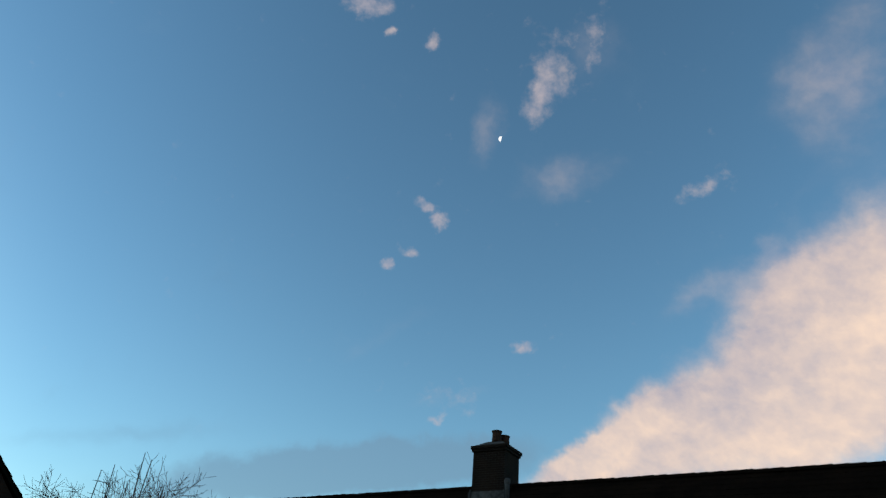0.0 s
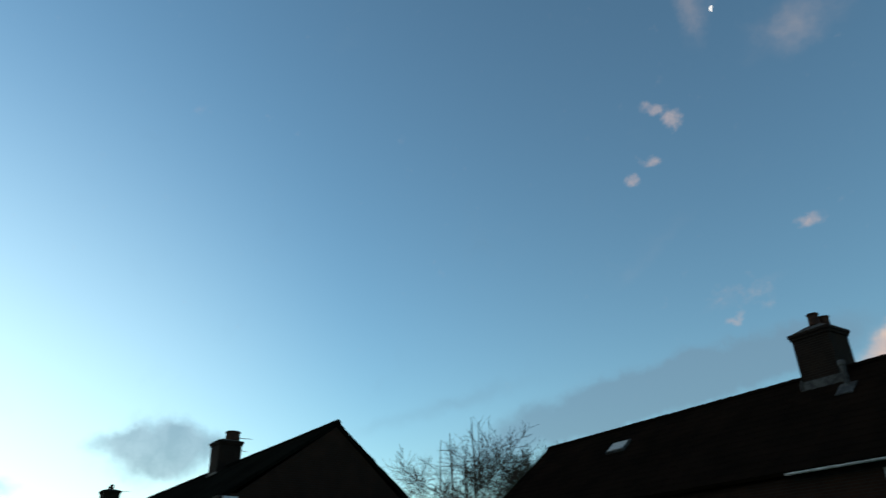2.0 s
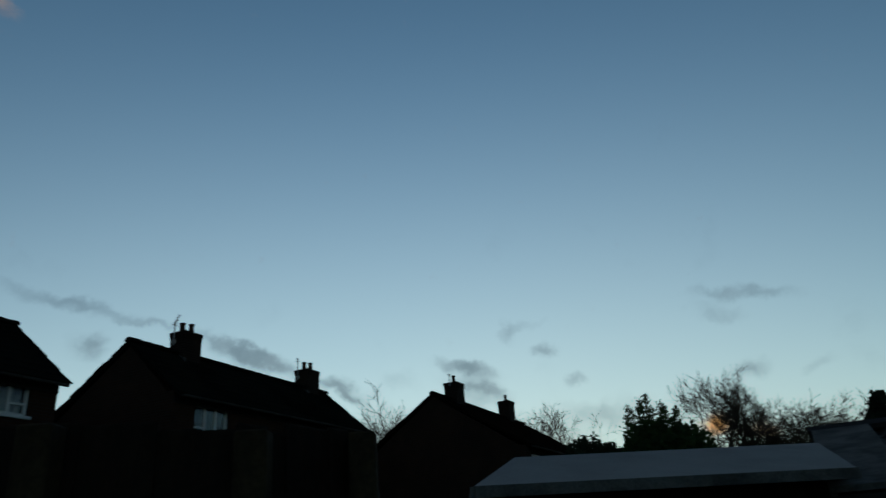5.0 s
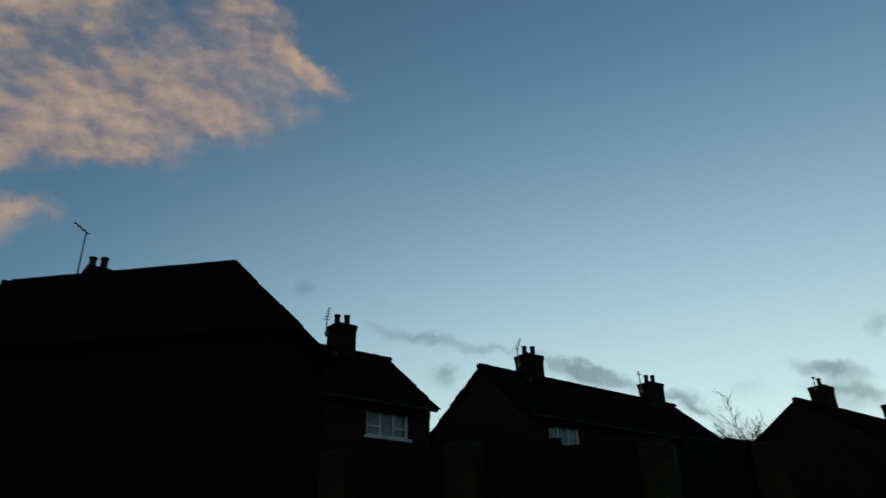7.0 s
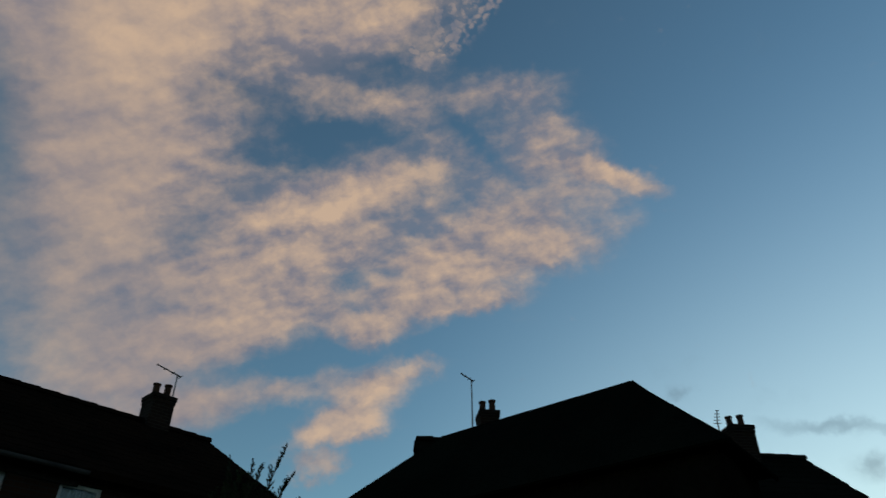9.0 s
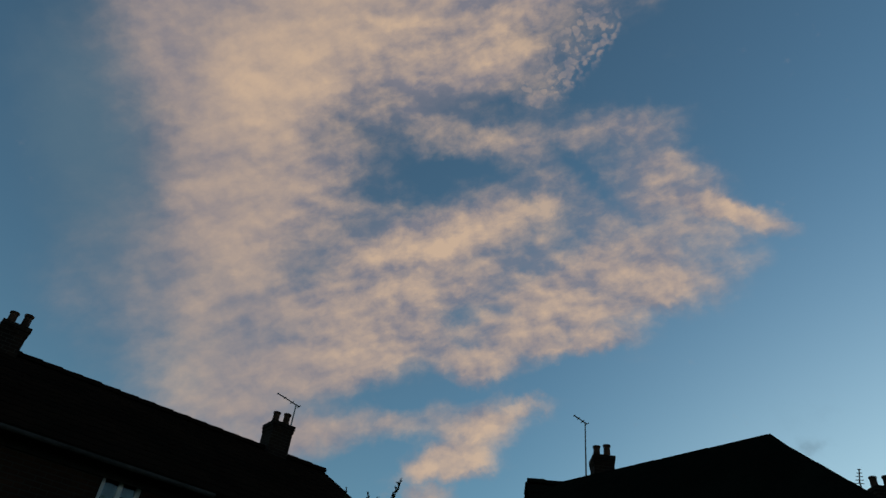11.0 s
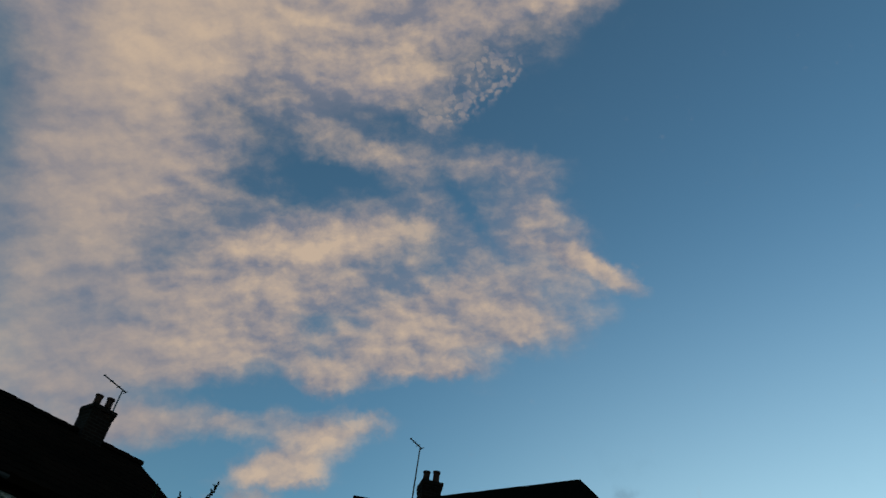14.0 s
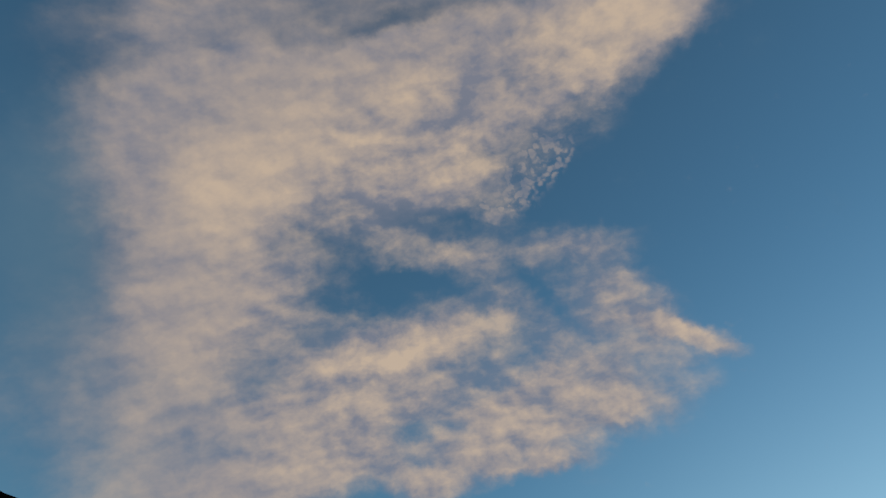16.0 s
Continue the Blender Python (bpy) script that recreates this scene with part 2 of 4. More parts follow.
warm(-21.9, 21.2, 5.9, 2.8, 39, 0.55)
warm(-30.5, 28.4, 5.5, 3.1, 35, 0.55)
warm(121.3, 63.5, 5.4, 2.3, -4, 0.70)
shine(122.7, 64.2, 4.7, 2.1, -3, 0.80)
veil(2.6, 14.4, 14.4, 1.9, 10, 0.60)
veil(4.8, 14.1, 10.5, 1.8, 11, 0.40)
warm(-15.9, 49.1, 0.9, 3.7, -17, 0.25)
warm(-9.4, 44.2, 1.8, 2.6, -26, 0.30)
warm(-27.9, 26.2, 5.3, 2.4, 36, 0.25)
warm(-14.1, 15.8, 5.2, 1.8, 23, 0.60)
warm(-12.3, 14.9, 4.4, 1.8, 21, 0.75)
warm(-17.9, 18.3, 4.2, 2.6, 33, 0.70)
shine(-14.8, 16.4, 5.9, 2.7, 30, 0.90)
veil(23.7, 13.7, 8.1, 1.0, 16, 0.30)
veil(-165.8, 38.0, 5.2, 12.9, 35, 0.35)
veil(-167.9, 34.3, 4.5, 13.1, 31, 0.30)
grey(47.8, 10.9, 2.5, 0.9, 5, 0.50)
grey(45.3, 10.6, 2.0, 1.6, -12, 0.50)
veil(115.7, 18.3, 6.0, 0.6, -12, 0.50)
grey(114.8, 15.7, 1.1, 1.3, -8, 0.40)
grey(127.3, 22.3, 1.1, 0.6, 15, 0.40)


# grain of the bank: streaks that rise gently to the right, seen square on at its middle
MID = heading(150.0, 38.0)
ACROSS = (Vector((math.cos(radians(150)), math.sin(radians(150)), 0)) * math.cos(radians(14)) + Vector((math.cos(radians(150)), math.sin(radians(150)), 0)).cross(MID) * math.sin(radians(14)))
soft_bent = W.vec("ADD", way, W.vec("SCALE", bend_2, scale=0.016))
streak = W.add("ShaderNodeCombineXYZ")
W.put(streak.inputs[0], W.math("MULTIPLY", W.vec("DOT_PRODUCT", soft_bent, ACROSS), 0.68))
W.put(streak.inputs[1], W.vec("DOT_PRODUCT", soft_bent, ACROSS.cross(MID)))
W.put(streak.inputs[2], W.math("MULTIPLY", W.vec("DOT_PRODUCT", soft_bent, MID), 0.8))
puffs = W.noise(streak.outputs[0], 25.0, 6.0, 0.58, 0.0)
puffs_sunward = W.noise(W.vec("ADD", streak.outputs[0], (0.006, 0.009, 0.0)), 25.0, 3.0, 0.52, 0.0)
wisps = W.noise(streak.outputs[0], 8.0, 5.0, 0.55, 0.2)
billow = W.add("ShaderNodeTexVoronoi", feature="SMOOTH_F1")
W.put(billow.inputs["Vector"], W.vec("ADD", streak.outputs[0], W.vec("SCALE", bend_2, scale=0.03)))
for k, x in (("Scale", 30.0), ("Smoothness", 0.7)):
    billow.inputs[k].default_value = x
billows = W.math("SUBTRACT", 0.40, billow.outputs["Distance"])
fluff = W.math("ADD", W.math("MULTIPLY", puffs, 0.5), W.math("MULTIPLY", wisps, 0.5))
warm_sum = W.math("MINIMUM", covers["warm"], 0.95)
# the bank is crisp where it breaks up and smooth elsewhere
crisp = W.ramp(W.vec("DOT_PRODUCT", way, heading(142.0, 40.0)), 0.86, 0.965, 0.45, 1.0)
ruffle = W.math("MULTIPLY", W.math("MULTIPLY", W.math("SUBTRACT", fluff, 0.5), W.ramp(warm_sum, 0.0, 0.25, 0.0, 1.45)), crisp)
warm_cover = W.ramp(W.math("ADD", warm_sum, ruffle), 0.06, 0.98)
small_cover = W.ramp(W.math("ADD", covers["small"], W.math("MULTIPLY", W.math("SUBTRACT", W.noise(way, 40.0, 5.0, 0.6), 0.5), 0.9)), 0.12, 0.7)
# little separate puffs at the broken rim
grains = W.add("ShaderNodeTexVoronoi", feature="SMOOTH_F1")
W.put(grains.inputs["Vector"], bent_fine)
grains.inputs["Scale"].default_value = 90.0
grains.inputs["Smoothness"].default_value = 0.6
cell_cover = W.math("MULTIPLY", W.ramp(grains.outputs["Distance"], 0.30, 0.70, 1.0, 0.0), W.ramp(covers["cells"], 0.1, 0.6))
small_cover = W.math("MAXIMUM", small_cover, W.math("MULTIPLY", cell_cover, 0.75))
warm_cover = W.math("MAXIMUM", W.math("MULTIPLY", warm_cover, 0.90), W.math("MULTIPLY", small_cover, 0.75))
grey_cover = W.ramp(W.math("ADD", covers["grey"], W.math("MULTIPLY", W.math("SUBTRACT", W.noise(bent_fine, 12.0, 5.0, 0.6), 0.5), 1.0)), 0.08, 1.0)
# the sides of the puffs that face the sunset are cream, the rest and the thin parts mauve grey
relief = W.math("MULTIPLY", W.math("SUBTRACT", puffs, puffs_sunward), 2.2)
grain = W.math("ADD", W.math("MULTIPLY", W.math("SUBTRACT", puffs, 0.5), 1.4), W.math("MULTIPLY", W.math("SUBTRACT", wisps, 0.5), 1.0))
grain = W.math("ADD", grain, W.math("MULTIPLY", billows, 0.75))
lit = W.ramp(W.math("ADD", W.math("MULTIPLY", W.math("ADD", relief, grain), crisp), W.math("MULTIPLY", W.math("MINIMUM", covers["shine"], 1.1), 0.70)), -0.40, 0.95, smooth=False)
CLOUD_LIT, CLOUD_SHADE, CLOUD_GREY, GLOW = (0.90, 0.65, 0.465), (0.33, 0.315, 0.375), (0.12, 0.20, 0.27), (1.3, 0.62, 0.16)
warm_colour = W.mix(lit, CLOUD_SHADE, CLOUD_LIT)
colour = W.mix(warm_cover, sky_colour, warm_colour)
grey_colour = W.mix(W.ramp(W.noise(bent_fine, 26.0, 5.0, 0.6), 0.35, 0.7), CLOUD_GREY, (0.24, 0.34, 0.42))
veil_cover = W.ramp(W.math("ADD", covers["veil"], W.math("MULTIPLY", W.math("SUBTRACT", W.noise(bent_fine, 6.0, 4.0, 0.5), 0.5), W.ramp(covers["veil"], 0.0, 0.3, 0.0, 0.7))), 0.02, 0.75)
colour = W.mix(W.math("MULTIPLY", veil_cover, 0.62), colour, (0.15, 0.25, 0.34))
colour = W.mix(W.math("MULTIPLY", grey_cover, 0.64), colour, grey_colour)
colour = W.mix(W.ramp(covers["glow"], 0.1, 1.0), colour, GLOW)
back = W.add("ShaderNodeBackground")
W.put(back.inputs[0], colour)
back.inputs[1].default_value = 1.0
W.put(W.add("ShaderNodeOutputWorld").inputs[0], back.outputs[0])

sun = new("sun", bpy.data.lights.new("sun", "SUN"))
sun.data.energy, sun.data.angle, sun.data.color = 0.05, radians(6), (1.0, 0.62, 0.35)
sun.matrix_world = look(heading(SUN_AZ, SUN_EL) * 100, (0, 0, 0))

# ---- materials ----


def material(name, colour, colour_2=None, rough=0.8, metal=0.0, scale=6.0, bump=0.15, fine=60.0, kind="noise", spec=0.05):
    """A surface with two scales of variation: patches between two colours, and a fine grain that also gives relief."""
    m = bpy.data.materials.new(name)
    m.use_nodes = True
    n = Nodes(m.node_tree)
    where = n.add("ShaderNodeTexCoord").outputs["Object"]
    colour_2 = colour_2 or tuple(c * 0.6 for c in colour)
    patch = n.ramp(n.noise(where, scale, 5.0, 0.6, 0.3), 0.32, 0.68)
    grain = n.noise(where, fine, 4.0, 0.6)
    tone = n.mix(patch, colour_2, colour)
    height = grain
    if kind == "brick":
        sep = n.add("ShaderNodeSeparateXYZ")
        n.put(sep.inputs[0], where)
        flat = n.add("ShaderNodeCombineXYZ")
        n.put(flat.inputs[0], n.math("ADD", sep.outputs[0], sep.outputs[1]))
        n.put(flat.inputs[1], sep.outputs[2])
        b = n.add("ShaderNodeTexBrick")
        n.put(b.inputs["Vector"], flat.outputs[0])
        n.put(b.inputs["Color1"], tone)
        n.put(b.inputs["Color2"], n.mix(0.5, tone, (*colour_2, 1)))
        b.inputs["Mortar"].default_value = (0.022, 0.020, 0.018, 1)
        for k, v in (("Scale", 1.0), ("Mortar Size", 0.006), ("Brick Width", 0.225), ("Row Height", 0.075), ("Bias", -0.2)):
            b.inputs[k].default_value = v
        tone = b.outputs[0]
        height = n.math("SUBTRACT", n.math("MULTIPLY", grain, 0.3), b.outputs[1])
    shade = n.ramp(grain, 0.25, 0.75, 0.75, 1.15)
    tone = n.mix(1.0, tone, n.vec("SCALE", (1, 1, 1), scale=shade), "MULTIPLY")
    p = n.add("ShaderNodeBsdfPrincipled")
    n.put(p.inputs["Base Color"], tone)
    n.put(p.inputs["Roughness"], n.ramp(grain, 0.2, 0.8, max(rough - 0.1, 0.02), min(rough + 0.1, 1.0)))
    p.inputs["Metallic"].default_value = metal
    p.inputs["Specular IOR Level"].default_value = spec
    b = n.add("ShaderNodeBump")
    b.inputs["Strength"].default_value = bump
    b.inputs["Distance"].default_value = 0.02
    n.put(b.inputs["Height"], height)
    n.put(p.inputs["Normal"], b.outputs[0])
    n.put(n.add("ShaderNodeOutputMaterial").inputs[0], p.outputs[0])
    return m


# brick far below its real tone: backlit dusk dimness put into the base colour
BRICK = material("silhouette_red_brick", (0.030, 0.014, 0.009), (0.018, 0.009, 0.006), 0.9, kind="brick", bump=0.5, scale=1.2)
CHIMNEY_BRICK = material("silhouette_chimney_brick", (0.017, 0.010, 0.007), (0.008, 0.0055, 0.0045), 0.9, kind="brick", bump=0.5, scale=2.0)
# roof tiles near black too: their colours carry the silhouette against bright sky
TILE = material("silhouette_concrete_tile", (0.011, 0.007, 0.005), (0.006, 0.0045, 0.0035), 0.9, scale=0.8, bump=0.3, fine=40, spec=0.0)
TILE_OLD = material("silhouette_old_tile", (0.008, 0.0085, 0.007), (0.0045, 0.005, 0.0042), 0.85, scale=0.7, bump=0.3, fine=40, spec=0.0)
FELT = material("silhouette_mossy_tile", (0.006, 0.008, 0.006), (0.004, 0.005, 0.004), 0.95, scale=1.6, bump=0.4, spec=0.0)
LEAD = material("lead_flashing", (0.07, 0.07, 0.07), (0.025, 0.025, 0.025), 0.6, scale=5.0)
MORTAR = material("cement_flaunching", (0.08, 0.075, 0.07), None, 0.95, scale=6.0, bump=0.5)
POT = material("clay_chimney_pot", (0.05, 0.026, 0.018), (0.022, 0.014, 0.012), 0.85, scale=7.0)
UPVC = material("white_plastic_frame", (0.55, 0.56, 0.56), (0.42, 0.43, 0.43), 0.4, scale=3.0, bump=0.03)
GUTTER = material("grey_white_gutter", (0.60, 0.60, 0.60), (0.35, 0.35, 0.35), 0.5, scale=2.0, bump=0.05)
GUTTER_GREY = material("weathered_grey_gutter", (0.05, 0.05, 0.05), (0.025, 0.025, 0.025), 0.6, scale=2.0, bump=0.05)
CURTAIN = material("net_curtain", (0.40, 0.41, 0.41), (0.28, 0.29, 0.30), 0.95, scale=9.0)
STEEL = material("aerial_aluminium", (0.20, 0.20, 0.21), (0.08, 0.08, 0.08), 0.5, 0.8, scale=9.0, bump=0.05)
FENCE_WOOD = material("dark_stained_fence", (0.016, 0.011, 0.008), (0.009, 0.007, 0.005), 0.85, scale=5.0, bump=0.4)
POST_WOOD = material("weathered_post", (0.034, 0.026, 0.014), (0.018, 0.013, 0.008), 0.85, scale=6.0, bump=0.4)
GREY_ROOF = material("pale_grey_sheet_roof", (0.155, 0.155, 0.155), (0.12, 0.12, 0.12), 0.65, scale=1.2, bump=0.06)
# boarding near black: the shade on the walls is put into its colour
SHED_WALL = material("silhouette_boarding", (0.010, 0.008, 0.006), None, 0.9, scale=4.0, bump=0.4, spec=0.0)
DARK_TRIM = material("bitumen_ridge_trim", (0.018, 0.016, 0.015), (0.010, 0.009, 0.009), 0.8, scale=5.0, bump=0.4)
CEMENT_SHEET = material("weathered_cement_sheet_with_moss", (0.20, 0.195, 0.185), (0.012, 0.014, 0.011), 0.95, scale=5.0, bump=0.7, fine=45)
RENDER_COAT = material("grey_cement_render", (0.10, 0.098, 0.094), (0.045, 0.044, 0.042), 0.95, scale=3.0, bump=0.5)
BARK = material("bark", (0.045, 0.036, 0.028), (0.022, 0.018, 0.014), 0.95, scale=9.0, bump=0.5)
LEAF = material("evergreen_leaf", (0.030, 0.055, 0.016), (0.014, 0.026, 0.009), 0.75, scale=1.5, bump=0.1)
HEDGE_LEAF = material("dark_hedge_leaf", (0.022, 0.038, 0.014), (0.012, 0.020, 0.008), 0.8, scale=2.0, bump=0.1)
CONIFER_LEAF = material("conifer_needle", (0.018, 0.030, 0.016), (0.010, 0.016, 0.009), 0.85, scale=2.0, bump=0.1)
GRASS = material("rough_lawn", (0.045, 0.075, 0.025), (0.028, 0.045, 0.018), 0.95, scale=0.6, bump=0.5)

GLASS = bpy.data.materials.new("window_glass")
GLASS.use_nodes = True
g = Nodes(GLASS.node_tree)
gp = g.add("ShaderNodeBsdfPrincipled")
gp.inputs["Base Color"].default_value = (0.9, 0.95, 0.95, 1)
gp.inputs["Roughness"].default_value = 0.02
gp.inputs["Transmission Weight"].default_value = 1.0
gp.inputs["IOR"].default_value = 1.45
g.put(g.add("ShaderNodeOutputMaterial").inputs[0], gp.outputs[0])

MOON = bpy.data.materials.new("sunlit_moon")
MOON.use_nodes = True
g = Nodes(MOON.node_tree)
ge = g.add("ShaderNodeEmission")
g.put(ge.inputs[0], g.mix(g.noise(None, 5.0), (0.75, 0.78, 0.80), (1.0, 0.98, 0.93)))
ge.inputs[1].default_value = 0.95
g.put(g.add("ShaderNodeOutputMaterial").inputs[0], ge.outputs[0])

# ---- building helpers ----


def part(name, bm, mat, parent=None, label="", smooth=False):
    """Links a bmesh as one mesh object, under a thing or a part."""
    me = bpy.data.meshes.new(name)
    if bm.faces:
        bmesh.ops.recalc_face_normals(bm, faces=bm.faces)
    bm.to_mesh(me)
    bm.free()
    me.materials.append(mat)
    if smooth:
        me.polygons.foreach_set("use_smooth", [True] * len(me.polygons))
    ob = new(name, me)
    ob.parent = parent
    return tagged(ob, label)


def shared(name, mesh, parent, m):
    """One more object on a mesh that is already there."""
    ob = new(name, mesh)
    ob.parent, ob.matrix_basis = parent, m
    return ob


def thing(name, label, category, m=None, group="", kind=""):
    ob = tagged(new(name), label, category, group, kind)
    ob.empty_display_size = 0.3
    if m is not None:
        ob.matrix_basis = m
    return ob


def add_box(bm, x0, y0, z0, x1, y1, z1, bevel=0.0):
    m = Matrix.Translation(((x0 + x1) / 2, (y0 + y1) / 2, (z0 + z1) / 2)) @ Matrix.Diagonal((abs(x1 - x0), abs(y1 - y0), abs(z1 - z0), 1))
    made = bmesh.ops.create_cube(bm, size=1, matrix=m)["verts"]
    if bevel:
        edges = list({e for v in made for e in v.link_edges})
        bmesh.ops.bevel(bm, geom=edges, offset=bevel, segments=1, affect="EDGES")
    return bm


def box(x0, y0, z0, x1, y1, z1, bevel=0.0):
    return add_box(bmesh.new(), x0, y0, z0, x1, y1, z1, bevel)


def prism(bm, outline, push):
    """A solid from a flat outline, pushed along a vector."""
    push = Vector(push)
    a = [bm.verts.new(p) for p in outline]
    b = [bm.verts.new(Vector(p) + push) for p in outline]
    bm.faces.new(a)
    bm.faces.new(b[::-1])
    for i in range(len(a)):
        j = (i + 1) % len(a)
        bm.faces.new((a[i], a[j], b[j], b[i]))
    return bm


def add_tube(bm, a, b, ra, rb, sides=6):
    a, b = Vector(a), Vector(b)
    q = (b - a).to_track_quat("Z", "Y")
    rings = []
    for c, r in ((a, ra), (b, rb)):
        rings.append([bm.verts.new(c + q @ Vector((r * math.cos(2 * math.pi * k / sides), r * math.sin(2 * math.pi * k / sides), 0))) for k in range(sides)])
    for k in range(sides):
        j = (k + 1) % sides
        bm.faces.new((rings[0][k], rings[0][j], rings[1][j], rings[1][k]))
    bm.faces.new(rings[0][::-1])
    bm.faces.new(rings[1])
    return bm


def add_lathe(bm, profile, x, y, sides=14):
    """Turns (radius, height) pairs round the upright through x, y."""
    rings = [[bm.verts.new((x + r * math.cos(2 * math.pi * k / sides), y + r * math.sin(2 * math.pi * k / sides), z)) for k in range(sides)] for r, z in profile]
    for p, q in zip(rings, rings[1:]):
        for k in range(sides):
            j = (k + 1) % sides
            bm.faces.new((p[k], p[j], q[j], q[k]))
    bm.faces.new(rings[0][::-1])
    bm.faces.new(rings[-1])
    return bm


def wall_with_holes(x0, x1, z0, z1, y, thick, holes):
    """An upright wall along x, from y back to y - thick, with openings (x0, z0, x1, z1) that go through it."""
    xs = sorted({x0, x1, *[h[0] for h in holes], *[h[2] for h in holes]})
    zs = sorted({z0, z1, *[h[1] for h in holes], *[h[3] for h in holes]})
    bm = bmesh.new()
    for a, b in zip(xs, xs[1:]):
        for c, d in zip(zs, zs[1:]):
            mx, mz = (a + b) / 2, (c + d) / 2
            if not any(h[0] < mx < h[2] and h[1] < mz < h[3] for h in holes):
                add_box(bm, a, y - thick, c, b, y, d)
    bmesh.ops.remove_doubles(bm, verts=bm.verts, dist=0.0005)
    return bm


def stand(p0, p1):
    """The pose of a building whose ridge runs from p0 to p1: x along the ridge, y towards the garden, z up from the ground; and its length."""
    a, b = Vector(p0), Vector(p1)
    d = (b - a).normalized()
    if Vector((-d.y, d.x)).dot(-a) < 0:
        a, b, d = b, a, -d
    return Matrix.Translation((a.x, a.y, 0)) @ Matrix.Rotation(math.atan2(d.y, d.x), 4, "Z"), (b - a).length

# ---- ground ----
bm = bmesh.new()
bmesh.ops.create_grid(bm, x_segments=60, y_segments=60, size=1500)
for v in bm.verts:
    r = v.co.xy.length
    v.co.z = 0.0 if r < 90 else 2.5 * (noise.noise(v.co / 300) - 0.3) - 2.0
tagged(part("ground", bm, GRASS), "rough dusky lawn and open ground between the houses", "ground", kind="structure")


# ---- houses ----
def tile_slope(house, x0, x1, y_eave, z_eave, z_ridge, mat, wavy, seed):
    """One slope of tiles in overlapping courses from the eave to the ridge at y = 0; the verges are uneven, as laid tiles are."""
    rnd = random.Random(seed)
    run, rise = abs(y_eave), z_ridge - z_eave
    slope, side = math.hypot(run, rise), 1 if y_eave > 0 else -1
    up = Vector((0, -side * run / slope, rise / slope))
    out = Vector((0, side * rise / slope, run / slope))
    bm = bmesh.new()
    corners = [Vector((x, 0, 0)) for x in (x0 + 0.05, x1 - 0.05)]
    eave, top = Vector((0, y_eave, z_eave)), Vector((0, 0, z_ridge))
    prism(bm, [corners[0] + eave, corners[1] + eave, corners[1] + top, corners[0] + top], -out * 0.09)
    deck = part("roof_deck", bm, mat, house)
    courses = max(3, round(slope / 0.34))
    step = slope / courses
    for c in range(courses):
        bm = bmesh.new()
        a, b = c * step, min((c + 1) * step + 0.06, slope)
        l, r = x0 - 0.02 + rnd.uniform(-0.03, 0.03), x1 + 0.02 + rnd.uniform(-0.03, 0.03)
        n = max(2, int((r - l) / (0.15 if wavy else 0.9)))
        rows = []
        for s, lift in ((a, 0.0), (a, 0.024), (b, 0.010)):
            row = []
            for k in range(n + 1):
                wave = 0.012 * (k % 2) if wavy else 0.004 * rnd.random()
                row.append(bm.verts.new(eave + up * s + out * (lift + (wave if lift else 0)) + Vector((l + (r - l) * k / n, 0, 0))))
            rows.append(row)
        for p, q in zip(rows, rows[1:]):
            for k in range(n):
                bm.faces.new((p[k], p[k + 1], q[k + 1], q[k]))
        for k in (0, n):
            bm.faces.new((rows[0][k], rows[1][k], rows[2][k]))
        part("tile_course", bm, mat, house)
    return deck


def ridge_tiles(house, x0, x1, z, mat):
    bm = bmesh.new()
    ends = []
    for x, r in ((0.0, 0.135), (0.40, 0.12)):
        ends.append([bm.verts.new((x, r * math.cos(a), r * math.sin(a) - 0.05)) for a in [math.pi * k / 8 for k in range(9)]])
    for k in range(8):
        bm.faces.new((ends[0][k], ends[0][k + 1], ends[1][k + 1], ends[1][k]))
    for e in ends:
        bm.faces.new(e)
    first = part("ridge_tile", bm, mat, house)
    n = max(1, round((x1 - x0) / 0.40))
    first.matrix_basis = Matrix.Translation((x0, 0, z))
    for k in range(1, n):
        shared("ridge_tile", first.data, house, Matrix.Translation((x0 + (x1 - x0) * k / n, 0, z + 0.012 * noise.noise((k * 0.7, x0, z)))))


